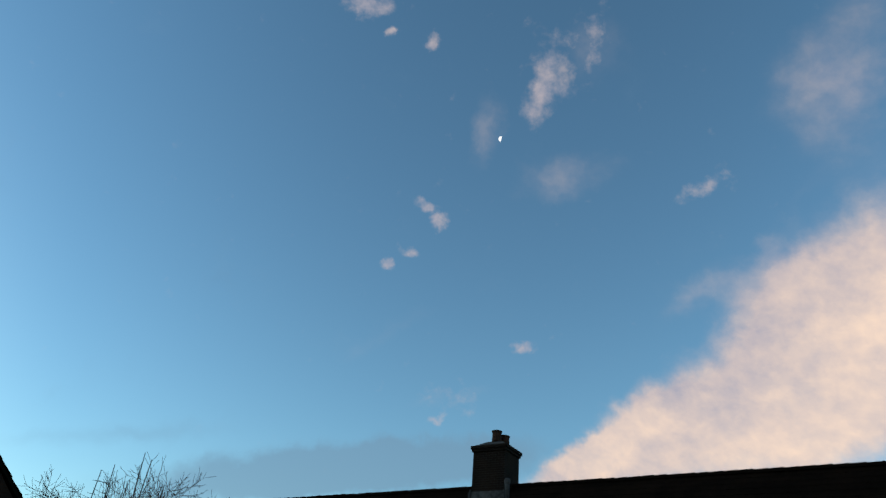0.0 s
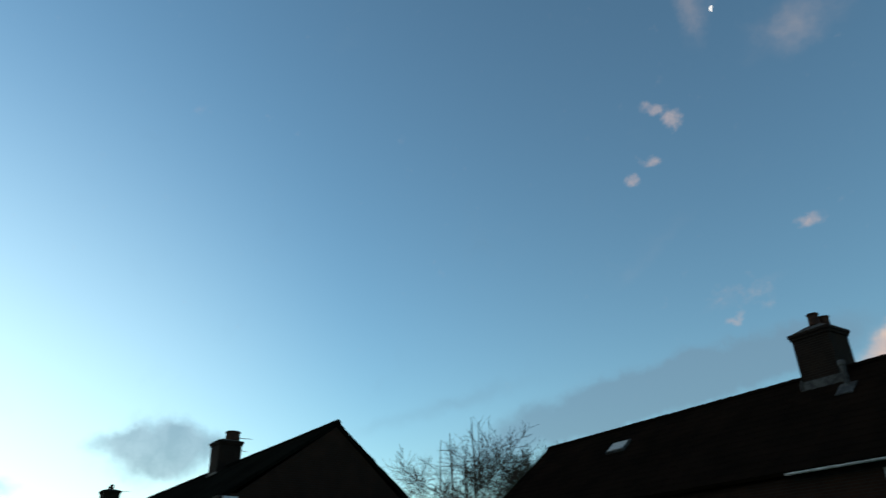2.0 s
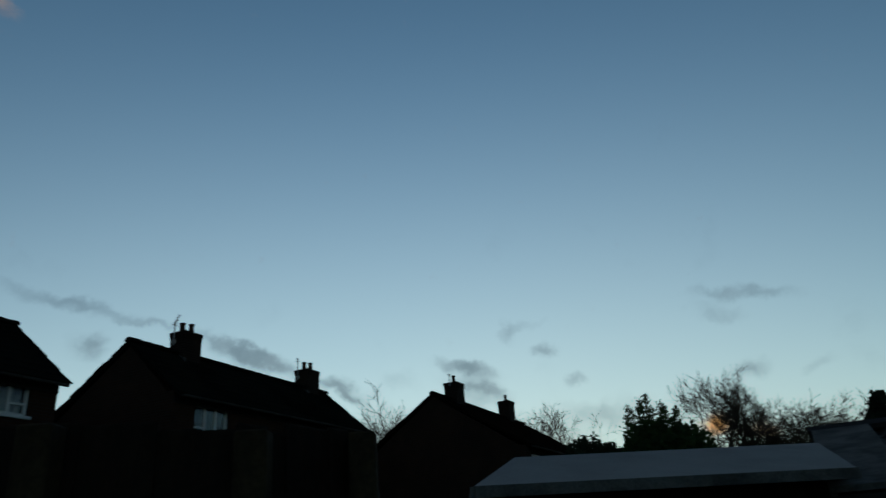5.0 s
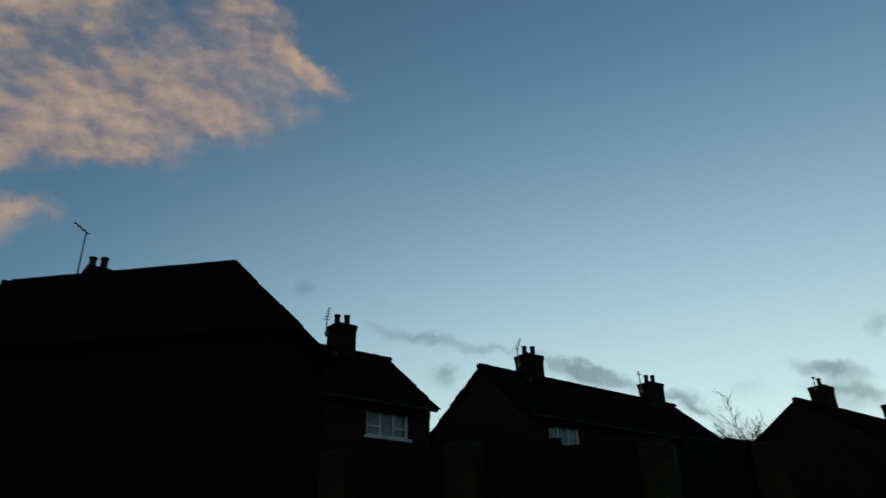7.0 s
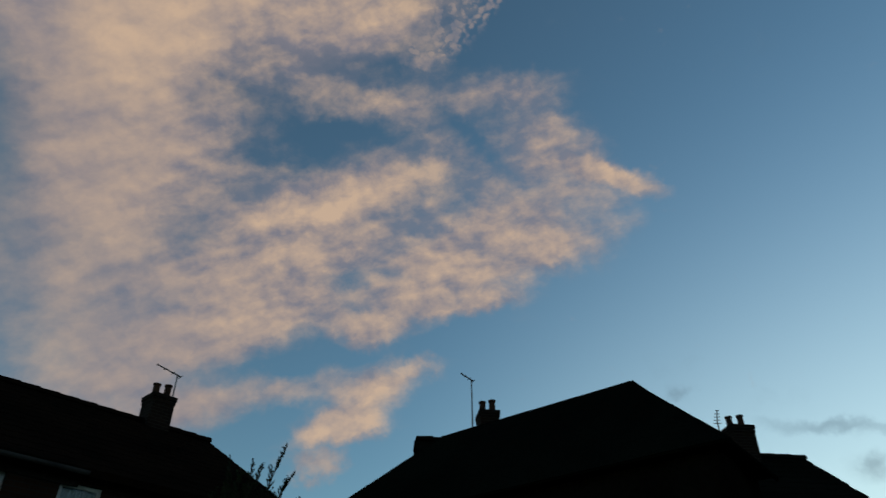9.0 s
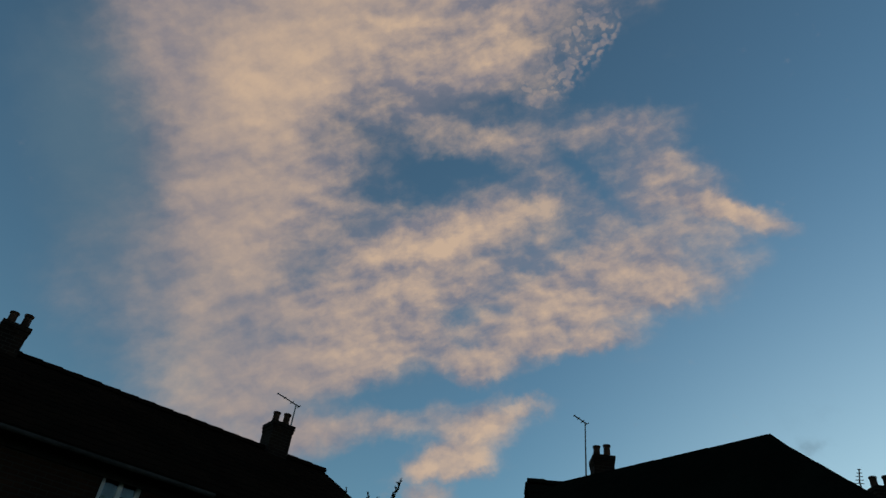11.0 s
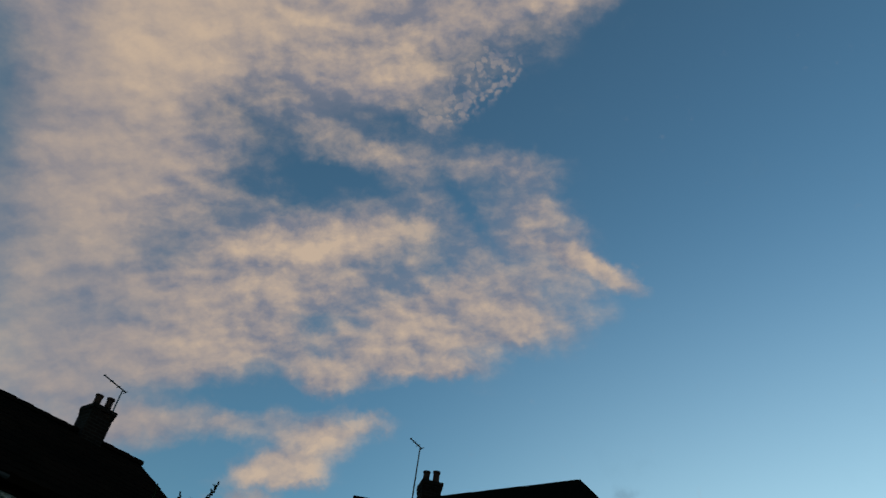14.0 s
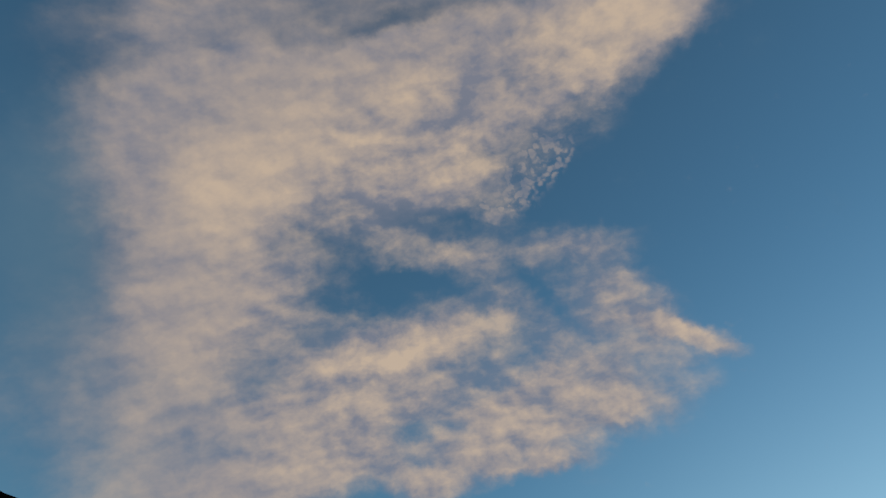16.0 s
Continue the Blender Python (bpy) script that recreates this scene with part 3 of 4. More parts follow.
def chimney(house, x, y, z_ridge, z_top, w, d, pots, pot_h=0.34, y_pots=False, bed=0.10, own_pots=(), oversail=0.085, r=0.115):
    """A brick stack with an oversailing top, cement bed, lead at its foot and clay pots; w and d are taken over the oversailing courses."""
    w, d, z_top = w - 2 * oversail + 0.02, d - 2 * oversail + 0.02, z_top - 0.06
    stack = part("chimney", box(x - w / 2, y - d / 2, z_ridge - 1.0, x + w / 2, y + d / 2, z_top - 0.24), CHIMNEY_BRICK, house, "brick chimney stack with clay pots, coloured near black as a silhouette")
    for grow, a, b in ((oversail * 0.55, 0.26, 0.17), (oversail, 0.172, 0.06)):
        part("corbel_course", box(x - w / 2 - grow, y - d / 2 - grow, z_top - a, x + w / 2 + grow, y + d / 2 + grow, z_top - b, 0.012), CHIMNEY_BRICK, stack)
    bm = bmesh.new()
    lo = [(x + sx * (w / 2 + 0.03), y + sy * (d / 2 + 0.03), z_top - 0.062) for sx, sy in ((-1, -1), (1, -1), (1, 1), (-1, 1))]
    hi = [(x + sx * (w / 2 - 0.12 - bed), y + sy * (d / 2 - 0.12 - bed), z_top - 0.06 + bed) for sx, sy in ((-1, -1), (1, -1), (1, 1), (-1, 1))]
    a, b = [bm.verts.new(p) for p in lo], [bm.verts.new(p) for p in hi]
    bm.faces.new(a), bm.faces.new(b)
    for k in range(4):
        bm.faces.new((a[k], a[(k + 1) % 4], b[(k + 1) % 4], b[k]))
    part("cement_bed", bm, MORTAR, stack)
    for px, py, pr, h in own_pots:
        z = z_top - 0.08 + bed
        part("chimney_pot", add_lathe(bmesh.new(), [(pr * 1.05, z), (pr * 0.96, z + h * 0.8), (pr * 1.12, z + h * 0.84), (pr * 1.12, z + h * 0.97), (pr * 0.9, z + h), (pr * 0.8, z + h * 0.6)], x + px, y + py), POT, stack)
    for k in range(pots):
        t = (k - (pots - 1) / 2) * ((d if y_pots else w) / max(pots, 1)) * 1.05
        px, py = (x, y + t) if y_pots else (x + t, y)
        h = pot_h * (1.0 if k % 2 == 0 else 0.82)
        part("chimney_pot", add_lathe(bmesh.new(), [(r * 1.05, z_top), (r * 0.95, z_top + h * 0.8), (r * 1.18, z_top + h * 0.84), (r * 1.18, z_top + h * 0.97), (r * 0.9, z_top + h), (r * 0.85, z_top + h * 0.6)], px, py), POT, stack)
    part("flashing", box(x - w / 2 - 0.02, y + d / 2, z_ridge - 0.55, x + w / 2 + 0.10, y + d / 2 + 0.03, z_ridge - 0.25), LEAD, stack, "pale lead flashing at the foot of the stack")
    bm = prism(bmesh.new(), [(x + w / 2, y - d / 2, z_ridge - 0.12), (x + w / 2, y + d / 2 + 0.1, z_ridge - 0.5), (x + w / 2, y + d / 2 + 0.1, z_ridge - 0.2), (x + w / 2, y - d / 2, z_ridge + 0.12)], (0.02, 0, 0))
    part("flashing", bm, LEAD, stack)
    return stack


def window(house, x0, z0, x1, z1, y, lights, curtain=False, transom=False):
    """A white window in an opening of the front wall: frame, mullions, panes, sill."""
    win = part("window", wall_with_holes(x0, x1, z0, z1, y - 0.06, 0.07, [(x0 + 0.06, z0 + 0.06, x1 - 0.06, z1 - 0.06)]), UPVC, house, "white plastic framed window")
    w = (x1 - x0 - 0.06) / lights
    for k in range(1, lights):
        part("mullion", box(x0 + 0.03 + w * k - 0.03, y - 0.125, z0 + 0.06, x0 + 0.03 + w * k + 0.03, y - 0.062, z1 - 0.06), UPVC, win)
    for k in range(lights):
        a, b = x0 + 0.03 + w * k + 0.03, x0 + 0.03 + w * (k + 1) - 0.03
        glass = part("pane", box(a, y - 0.10, z0 + 0.06, b, y - 0.09, z1 - 0.06), GLASS, win)
        glass.visible_shadow = False
        if transom and k % 2 == 0:
            part("transom", box(a, y - 0.122, z0 + (z1 - z0) * 0.30, b, y - 0.064, z0 + (z1 - z0) * 0.30 + 0.045), UPVC, win)
    part("sill", box(x0 - 0.06, y - 0.06, z0 - 0.07, x1 + 0.06, y + 0.06, z0 - 0.005, 0.008), UPVC, win)
    if curtain:
        bm = bmesh.new()
        n = 40
        rows = [[bm.verts.new((x0 + (x1 - x0) * k / n, y - 0.30 + 0.02 * math.sin(k * 1.9), z)) for k in range(n + 1)] for z in (z0 + 0.05, z1 - 0.02)]
        for k in range(n):
            bm.faces.new((rows[0][k], rows[0][k + 1], rows[1][k + 1], rows[1][k]))
        bmesh.ops.solidify(bm, geom=bm.faces[:], thickness=0.004)
        part("net_curtain", bm, CURTAIN, win, "pale gathered net curtain")
    return win


def aerial(m, height, boom, elements, tilt=0.0, name="tv_aerial"):
    """A television aerial: mast, boom with cross rods, bracket."""
    ob = thing(name, "thin aluminium television aerial strapped to a chimney", "aerial", m)
    part("mast", add_tube(bmesh.new(), (0, 0, 0), (0, 0, height), 0.022, 0.018), STEEL, ob)
    arm = part("boom", add_tube(bmesh.new(), (-boom * 0.15, 0, height - 0.03), (boom * 0.85, 0, height - 0.03 + tilt), 0.017, 0.014), STEEL, ob)
    for k in range(elements):
        t = k / max(elements - 1, 1)
        x, z, h = boom * (0.82 - 0.95 * t), height - 0.03 + tilt * (0.97 - t), 0.045 + 0.05 * t
        part("rod", add_tube(bmesh.new(), (x, -h, z), (x, h, z), 0.010, 0.010, 5), STEEL, arm)
    part("bracket", box(-0.05, -0.04, 0.05, 0.05, 0.04, 0.16), STEEL, ob)
    return ob


def house(label, p0, p1, z_ridge, front, back, roof, windows=(), stacks=(), wavy=True, gutter_span=None, seed=1, gutter_mat=None):
    """A two-storey brick house. front and back: how far the eaves stand from the ridge, and their height.
    windows: (x0, z0, x1, z1, lights, curtain) in the front wall; stacks: (x, y, z_top, w, d, pots)."""
    m, length = stand(p0, p1)
    z_ridge -= 0.13
    front, back = (front[0], front[1] - 0.06), (back[0], back[1] - 0.06)
    ob = thing("house", label, "house", m, "brick houses round the gardens")
    (fy, fz), (by, bz) = front, back
    over = 0.28
    wy, wz = fy - over, fz + (z_ridge - fz) * over / fy - 0.12
    vy, vz = -(by - over), bz + (z_ridge - bz) * over / by - 0.12
    holes = [w[:4] for w in windows]
    part("wall", wall_with_holes(0, length, 0, wz, wy, 0.25, holes), BRICK, ob, "red brick front wall, dusk shade put into its colour")
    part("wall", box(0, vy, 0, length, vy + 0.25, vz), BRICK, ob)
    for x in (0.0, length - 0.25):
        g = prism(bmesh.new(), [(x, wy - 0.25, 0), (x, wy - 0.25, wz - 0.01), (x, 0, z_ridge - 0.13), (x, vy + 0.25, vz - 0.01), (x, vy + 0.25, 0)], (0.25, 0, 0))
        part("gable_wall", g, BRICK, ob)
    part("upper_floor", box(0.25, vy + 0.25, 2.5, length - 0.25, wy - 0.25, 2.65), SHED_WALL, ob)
    # partition near black as well, the dimness of the rooms put into its colour
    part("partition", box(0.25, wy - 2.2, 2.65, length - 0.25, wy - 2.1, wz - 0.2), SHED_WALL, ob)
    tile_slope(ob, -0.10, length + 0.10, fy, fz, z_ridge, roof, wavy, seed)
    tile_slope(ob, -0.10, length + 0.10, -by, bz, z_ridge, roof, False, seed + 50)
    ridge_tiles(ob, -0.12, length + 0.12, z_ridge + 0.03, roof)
    a, b = gutter_span or (0, length)
    part("fascia", box(a, wy + 0.003, fz - 0.20, b, wy + 0.03, fz - 0.01), DARK_TRIM, ob, "dark painted fascia board")
    bm = bmesh.new()
    ring = [(fy + 0.03 + 0.06 * math.cos(t), fz - 0.03 + 0.06 * math.sin(t)) for t in [math.pi + math.pi * k / 6 for k in range(7)]]
    ring += [(y2, z2) for y2, z2 in [(fy + 0.03 + 0.05 * math.cos(t), fz - 0.03 + 0.05 * math.sin(t)) for t in [2 * math.pi - math.pi * k / 6 for k in range(7)]]]
    prism(bm, [(a, y2, z2) for y2, z2 in ring], (b - a, 0, 0))
    part("gutter", bm, gutter_mat or GUTTER_GREY, ob, "plastic gutter along the eaves")
    for w in windows:
        window(ob, *w[:4], wy, w[4], w[5], w[4] > 2)
    for x, y, zt, w, d, pots in stacks:
        chimney(ob, x, y, z_ridge, zt + 0.06, w * 0.86, d * 0.86, pots, 0.30, bed=0.05, oversail=0.03, r=0.078)
    return ob, m, length


def on_house(m, x, y, z, turn=0.0):
    return m @ Matrix.Translation((x, y, z)) @ Matrix.Rotation(radians(turn), 4, "Z")


# the row across the gardens, with a roof light; its ridge begins at the far end
A_LEFT, A_RIGHT = (-8.3, 31.25), (16.75, 14.75)
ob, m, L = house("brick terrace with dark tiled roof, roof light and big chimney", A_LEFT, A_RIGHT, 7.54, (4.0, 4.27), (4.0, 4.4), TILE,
                 windows=[(12.85, 2.9, 14.6, 4.05, 2, False), (4.0, 2.9, 5.8, 3.95, 2, False), (22.5, 2.9, 24.3, 3.95, 2, True)],
                 stacks=[], gutter_span=(0, 16.8), seed=11, gutter_mat=GUTTER)
chimney(ob, 17.03, 0.12, 7.41, 8.78, 1.34, 1.2, 0, bed=0.24, own_pots=((-0.05, 0.12, 0.16, 0.38), (-0.17, -0.24, 0.16, 0.31)))
part("flue_pipe", add_lathe(bmesh.new(), [(0.075, 6.3), (0.075, 7.25), (0.10, 7.27), (0.10, 7.38), (0.06, 7.42)], 16.15, 1.0, 10), LEAD, ob, "short grey flue pipe beside the chimney")
part("flashing", prism(bmesh.new(), [(15.9, 0.9, 6.74), (16.4, 0.9, 6.74), (16.4, 1.35, 6.38), (15.9, 1.35, 6.38)], (0, 0.02, 0.03)), LEAD, ob)
light = part("roof_light", box(24.1, 1.63, 6.42, 25.0, 2.27, 6.50), LEAD, ob, "small roof light with a grey frame")
slope_a = math.atan2(7.54 - 4.27, 4.0)
light.data.transform(Matrix.Translation((24.85, 1.25, 6.49)) @ Matrix.Rotation(-slope_a, 4, "X") @ Matrix.Translation((-24.55, -1.95, -6.46)) @ Matrix.Translation((0, 0, 0.0)))
pane = part("pane", box(24.18, 1.70, 6.49, 24.92, 2.20, 6.52), CURTAIN, light, "pale glazed light")
pane.data.transform(Matrix.Translation((24.85, 1.25, 6.49)) @ Matrix.Rotation(-slope_a, 4, "X") @ Matrix.Translation((-24.55, -1.95, -6.46)))

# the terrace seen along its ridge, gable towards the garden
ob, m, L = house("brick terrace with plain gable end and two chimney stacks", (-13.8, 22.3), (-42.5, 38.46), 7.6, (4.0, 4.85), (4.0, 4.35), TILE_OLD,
                 windows=[(0.3, 3.45, 1.4, 4.4, 2, False), (3.2, 3.45, 4.7, 4.4, 2, True)], stacks=[], seed=21, wavy=False)
B_M, B_L = m, L
chimney(ob, 10.75, 0.0, 7.47, 8.78, 1.2, 1.25, 0, bed=0.12, own_pots=((-0.1, -0.22, 0.33, 0.42),))
chimney(ob, 32.0, 0.0, 7.47, 9.2, 1.1, 1.25, 2)
part("soffit_end", box(-0.12, 3.5, 4.60, -0.02, 3.98, 4.74, 0.006), UPVC, ob, "white boxed end of the eaves")
aerial(on_house(m, 10.75, -0.60, 8.0, -90), 0.95, 0.80, 4, 0.02)
aerial(on_house(m, 10.95, -0.64, 7.6, -90), 0.85, 0.55, 3, -0.06)
aerial(on_house(m, 32.0, -0.60, 8.3, -90), 0.8, 0.8, 4, 0.05)

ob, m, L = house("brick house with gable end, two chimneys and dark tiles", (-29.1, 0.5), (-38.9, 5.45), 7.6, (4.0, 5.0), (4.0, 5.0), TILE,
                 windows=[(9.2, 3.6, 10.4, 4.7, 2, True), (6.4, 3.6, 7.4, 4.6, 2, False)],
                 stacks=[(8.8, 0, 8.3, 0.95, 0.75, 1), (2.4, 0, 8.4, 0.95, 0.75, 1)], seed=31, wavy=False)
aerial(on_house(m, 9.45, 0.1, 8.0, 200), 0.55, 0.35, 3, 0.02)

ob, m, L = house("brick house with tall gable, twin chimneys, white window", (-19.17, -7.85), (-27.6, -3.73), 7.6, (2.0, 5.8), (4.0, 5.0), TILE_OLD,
                 windows=[(7.3, 4.75, 8.6, 5.62, 3, False), (3.4, 4.75, 4.6, 5.62, 2, False)],
                 stacks=[(7.36, 0, 8.2, 0.86, 0.7, 2), (1.13, 0, 8.2, 0.92, 0.7, 2)], seed=41, wavy=False)
aerial(on_house(m, 7.85, 0.0, 7.7, 75), 0.66, 0.26, 5, 0.24)
aerial(on_house(m, 1.72, 0.0, 7.7, 30), 0.75, 0.35, 3, 0.03)

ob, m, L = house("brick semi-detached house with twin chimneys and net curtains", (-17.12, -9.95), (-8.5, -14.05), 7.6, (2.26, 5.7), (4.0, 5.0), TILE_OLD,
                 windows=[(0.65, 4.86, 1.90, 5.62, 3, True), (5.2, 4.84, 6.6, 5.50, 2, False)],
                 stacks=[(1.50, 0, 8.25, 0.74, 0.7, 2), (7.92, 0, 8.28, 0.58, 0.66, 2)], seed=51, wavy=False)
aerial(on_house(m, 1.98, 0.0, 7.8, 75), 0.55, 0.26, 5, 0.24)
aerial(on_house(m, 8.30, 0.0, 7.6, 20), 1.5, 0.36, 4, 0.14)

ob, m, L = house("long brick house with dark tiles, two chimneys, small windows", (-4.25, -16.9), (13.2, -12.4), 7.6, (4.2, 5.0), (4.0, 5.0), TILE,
                 windows=[(4.98, 3.95, 5.58, 4.84, 2, False), (3.60, 3.9, 4.24, 4.80, 1, True), (9.0, 3.7, 10.4, 4.80, 2, True)],
                 stacks=[(1.32, 0, 8.2, 0.66, 0.66, 2), (7.35, 0, 8.05, 0.62, 0.62, 2)], gutter_span=(4.0, 17.9), seed=61)
aerial(on_house(m, 1.03, 0.0, 7.9, 0), 0.92, 0.66, 4, 0.11)


# ---- outbuildings round the garden ----
def hipped_store(label, k, a, z_ridge, front, back, rise, roof):
    """A small outbuilding with a hipped tiled roof; its ridge runs from k to a, the eaves stand front and back of it."""
    m, length = stand(k, a)
    ob = thing("outbuilding", label, "outbuilding", m)
    zf, zb = z_ridge - front * rise, z_ridge - back * rise
    f, b, n = front - 0.08, -(back - 0.08), 0.12
    part("wall", wall_with_holes(-f, length + f, 0, zf - 0.01, f, n, [(0.2, 0.0, 1.0, 1.95)]), SHED_WALL, ob)
    part("wall", box(b, b, 0, length - b, b + n, zb - 0.01), SHED_WALL, ob)
    for side in (0, 1):
        x, s = (length, 1) if side else (0, -1)
        outline = [(x + s * (f - 0.002), f - n, 0), (x - s * b, b + n, 0), (x - s * b, b + n, zb - 0.01), (x + s * (f - 0.002), f - n, zf - 0.01)]
        part("wall", prism(bmesh.new(), outline, (-s * n, 0, 0)), SHED_WALL, ob)
    part("door", box(0.22, f - 0.10, 0.02, 0.98, f - 0.05, 1.93, 0.006), SHED_WALL, ob, "dark boarded door")
    r = [Vector((0, 0, z_ridge)), Vector((length, 0, z_ridge))]
    e = [Vector((-back, -back, zb)), Vector((length + back, -back, zb)), Vector((length + front, front, zf)), Vector((-front, front, zf))]
    bm = bmesh.new()
    ev, rv = [bm.verts.new(p) for p in e], [bm.verts.new(p) for p in r]
    for face in ((ev[0], ev[1], rv[1], rv[0]), (ev[1], ev[2], rv[1]), (ev[2], ev[3], rv[0], rv[1]), (ev[3], ev[0], rv[0]), (ev[3], ev[2], ev[1], ev[0])):
        bm.faces.new(face)
    part("roof", bm, roof, ob, "mossy hipped roof, coloured near black as a silhouette")
    rnd = random.Random(5)
    courses = 9
    for p, q, s, t in ((e[3], e[2], r[0], r[1]), (e[2], e[1], r[1], r[1]), (e[0], e[3], r[0], r[0])):
        out = (q - p).cross(s - p).normalized()
        for c in range(courses):
            f0, f1 = c / courses, min((c + 1.15) / courses, 0.97)
            j = 0.010 + rnd.uniform(0.0, 0.005)
            vs = [p.lerp(s, f0) + out * 0.003, q.lerp(t, f0) + out * 0.003, q.lerp(t, f0) + out * j, p.lerp(s, f0) + out * j, q.lerp(t, f1) + out * 0.006, p.lerp(s, f1) + out * 0.006]
            bm = bmesh.new()
            vs = [bm.verts.new(v) for v in vs]
            bm.faces.new(vs[:4])
            bm.faces.new((vs[3], vs[2], vs[4], vs[5]))
            part("tile_course", bm, roof, ob)
    mesh = None
    for a3, b3 in ((r[0], r[1]), (r[1], e[2]), (r[1], e[1]), (r[0], e[3]), (r[0], e[0])):
        n = max(2, round((b3 - a3).length / 0.30))
        for i in range(n):
            p, q = a3.lerp(b3, i / n), a3.lerp(b3, min(i + 1.08, n) / n)
            fat = 1.6 if i == 0 and b3 is e[0] or i == 0 and b3 is e[1] else 1.0
            mm = Matrix.Translation(p - Vector((0, 0, 0.012))) @ (q - p).to_track_quat("Z", "Y").to_matrix().to_4x4() @ Matrix.Diagonal((fat, fat, (q - p).length * (0.55 if fat > 1 else 1.0), 1))
            if mesh is None:
                tile = part("ridge_tile", add_tube(bmesh.new(), (0, 0, 0), (0, 0, 1), 0.015, 0.013, 8), roof, ob)
                mesh, tile.matrix_basis = tile.data, mm
            else:
                shared("ridge_tile", mesh, ob, mm)
    return ob


hipped_store("small boarded outbuilding, shade put into its wall colour, hipped tiled roof", (-2.961, -2.683), (-2.567, -3.936), 3.262, 0.65, 0.5, 1.0, FELT)

# pale low shed roof, hipped at its near end
ob = thing("shed", "low garden shed with a pale grey sheet roof", "shed")
ridge_l, ridge_r = Vector((-5.83, 0.70, 2.20)), Vector((-6.45, 3.40, 2.20))
eave_l, eave_r = Vector((-4.70, 0.30, 1.93)), Vector((-5.02, 2.82, 1.89))
back_l, back_r = Vector((-7.2, 0.4, 1.90)), Vector((-7.62, 4.08, 1.90))
bm = bmesh.new()
v = [bm.verts.new(p) for p in (eave_l, eave_r, ridge_r, ridge_l, back_l, back_r)]
for f in ((0, 1, 2, 3), (3, 2, 5, 4), (0, 3, 4), (0, 4, 5, 1), (1, 5, 2)):
    bm.faces.new([v[k] for k in f])
part("roof", bm, GREY_ROOF, ob, "pale grey smooth sheet roof")
for name, a, b, h in (("fascia", eave_l, eave_r, 0.07), ("fascia", back_l, eave_l, 0.07)):
    d = (b - a).normalized()
    out = Vector((d.y, -d.x, 0)) * 0.025
    part(name, prism(bmesh.new(), [a - Vector((0, 0, 0.002)), b - Vector((0, 0, 0.002)), b - Vector((0, 0, h)), a - Vector((0, 0, h))], out), RENDER_COAT, ob)
inset = [eave_l.lerp(back_r, 0.06), eave_r.lerp(back_l, 0.06), back_r.lerp(eave_l, 0.06), back_l.lerp(eave_r, 0.06)]
for a, b in zip(inset, inset[1:] + inset[:1]):
    d = (b - a).normalized()
    part("wall", prism(bmesh.new(), [(a.x, a.y, 0), (b.x, b.y, 0), (b.x, b.y, 1.88), (a.x, a.y, 1.88)], Vector((d.y, -d.x, 0)) * -0.04), SHED_WALL, ob)

# garage with weathered corrugated sheets
g0, g1 = (-7.88, 4.18), (-3.6, 12.1)
m, L = stand(g0, g1)
ob = thing("garage", "old garage with mossy corrugated cement roof and rendered end", "garage", m)
GZ, GE, GW = 2.40, 1.72, 2.6
for side in (1, -1):
    sheets = 7
    for s in range(sheets):
        bm = bmesh.new()
        x0, x1 = L * s / sheets - (0.03 if s else 0), L * (s + 1) / sheets
        n = max(8, int((x1 - x0) / 0.036))
        lift = 0.012 * (s % 2)
        grid = []
        for j in range(7):
            t = j / 6
            grid.append([bm.verts.new((x0 + (x1 - x0) * k / n, side * GW * t, GZ - (GZ - GE) * t + lift + 0.022 * math.sin(2 * math.pi * (x0 + (x1 - x0) * k / n) / 0.146))) for k in range(n + 1)])
        for p, q in zip(grid, grid[1:]):
            for k in range(n):
                bm.faces.new((p[k], p[k + 1], q[k + 1], q[k]))
        bmesh.ops.solidify(bm, geom=bm.faces[:], thickness=0.008)
        part("roof_sheet", bm, CEMENT_SHEET, ob)
part("ridge_cap", prism(bmesh.new(), [(-0.06, 0.16, GZ + 0.0), (-0.06, 0.15, GZ + 0.05), (-0.06, 0.0, GZ + 0.11), (-0.06, -0.15, GZ + 0.05), (-0.06, -0.16, GZ + 0.0), (-0.06, 0, GZ + 0.035)], (L + 0.12, 0, 0)), DARK_TRIM, ob, "dark ridge capping")
for x in (0.02, L - 0.22):
    part("gable_wall", prism(bmesh.new(), [(x, GW - 0.3, 0), (x, GW - 0.3, GE + 0.02), (x, 0, GZ - 0.06), (x, -GW + 0.3, GE + 0.02), (x, -GW + 0.3, 0)], (0.2, 0, 0)), RENDER_COAT, ob)
part("verge_slab", prism(bmesh.new(), [(L - 0.5, 0.17, GZ + 0.005), (L - 0.5, GW + 0.02, GE + 0.04), (L + 0.03, GW + 0.02, GE + 0.04), (L + 0.03, 0.17, GZ + 0.005)], (0, 0.01, 0.045)), RENDER_COAT, ob, "smooth cement slab along the verge")
part("bargeboard", prism(bmesh.new(), [(L - 0.02, GW, GE - 0.06), (L - 0.02, GW, GE + 0.05), (L - 0.02, 0, GZ + 0.05), (L - 0.02, 0, GZ - 0.06)], (0.05, 0, 0)), RENDER_COAT, ob)
part("wall", box(0.22, GW - 0.5, 0, L - 0.22, GW - 0.3, GE), RENDER_COAT, ob)
part("wall", box(0.22, -GW + 0.3, 0, L - 0.22, -GW + 0.5, GE), RENDER_COAT, ob)
for side in (1, -1):
    part("gutter", add_tube(bmesh.new(), (0, side * (GW + 0.03), GE - 0.03), (L, side * (GW + 0.03), GE - 0.03), 0.05, 0.05, 8), DARK_TRIM, ob)

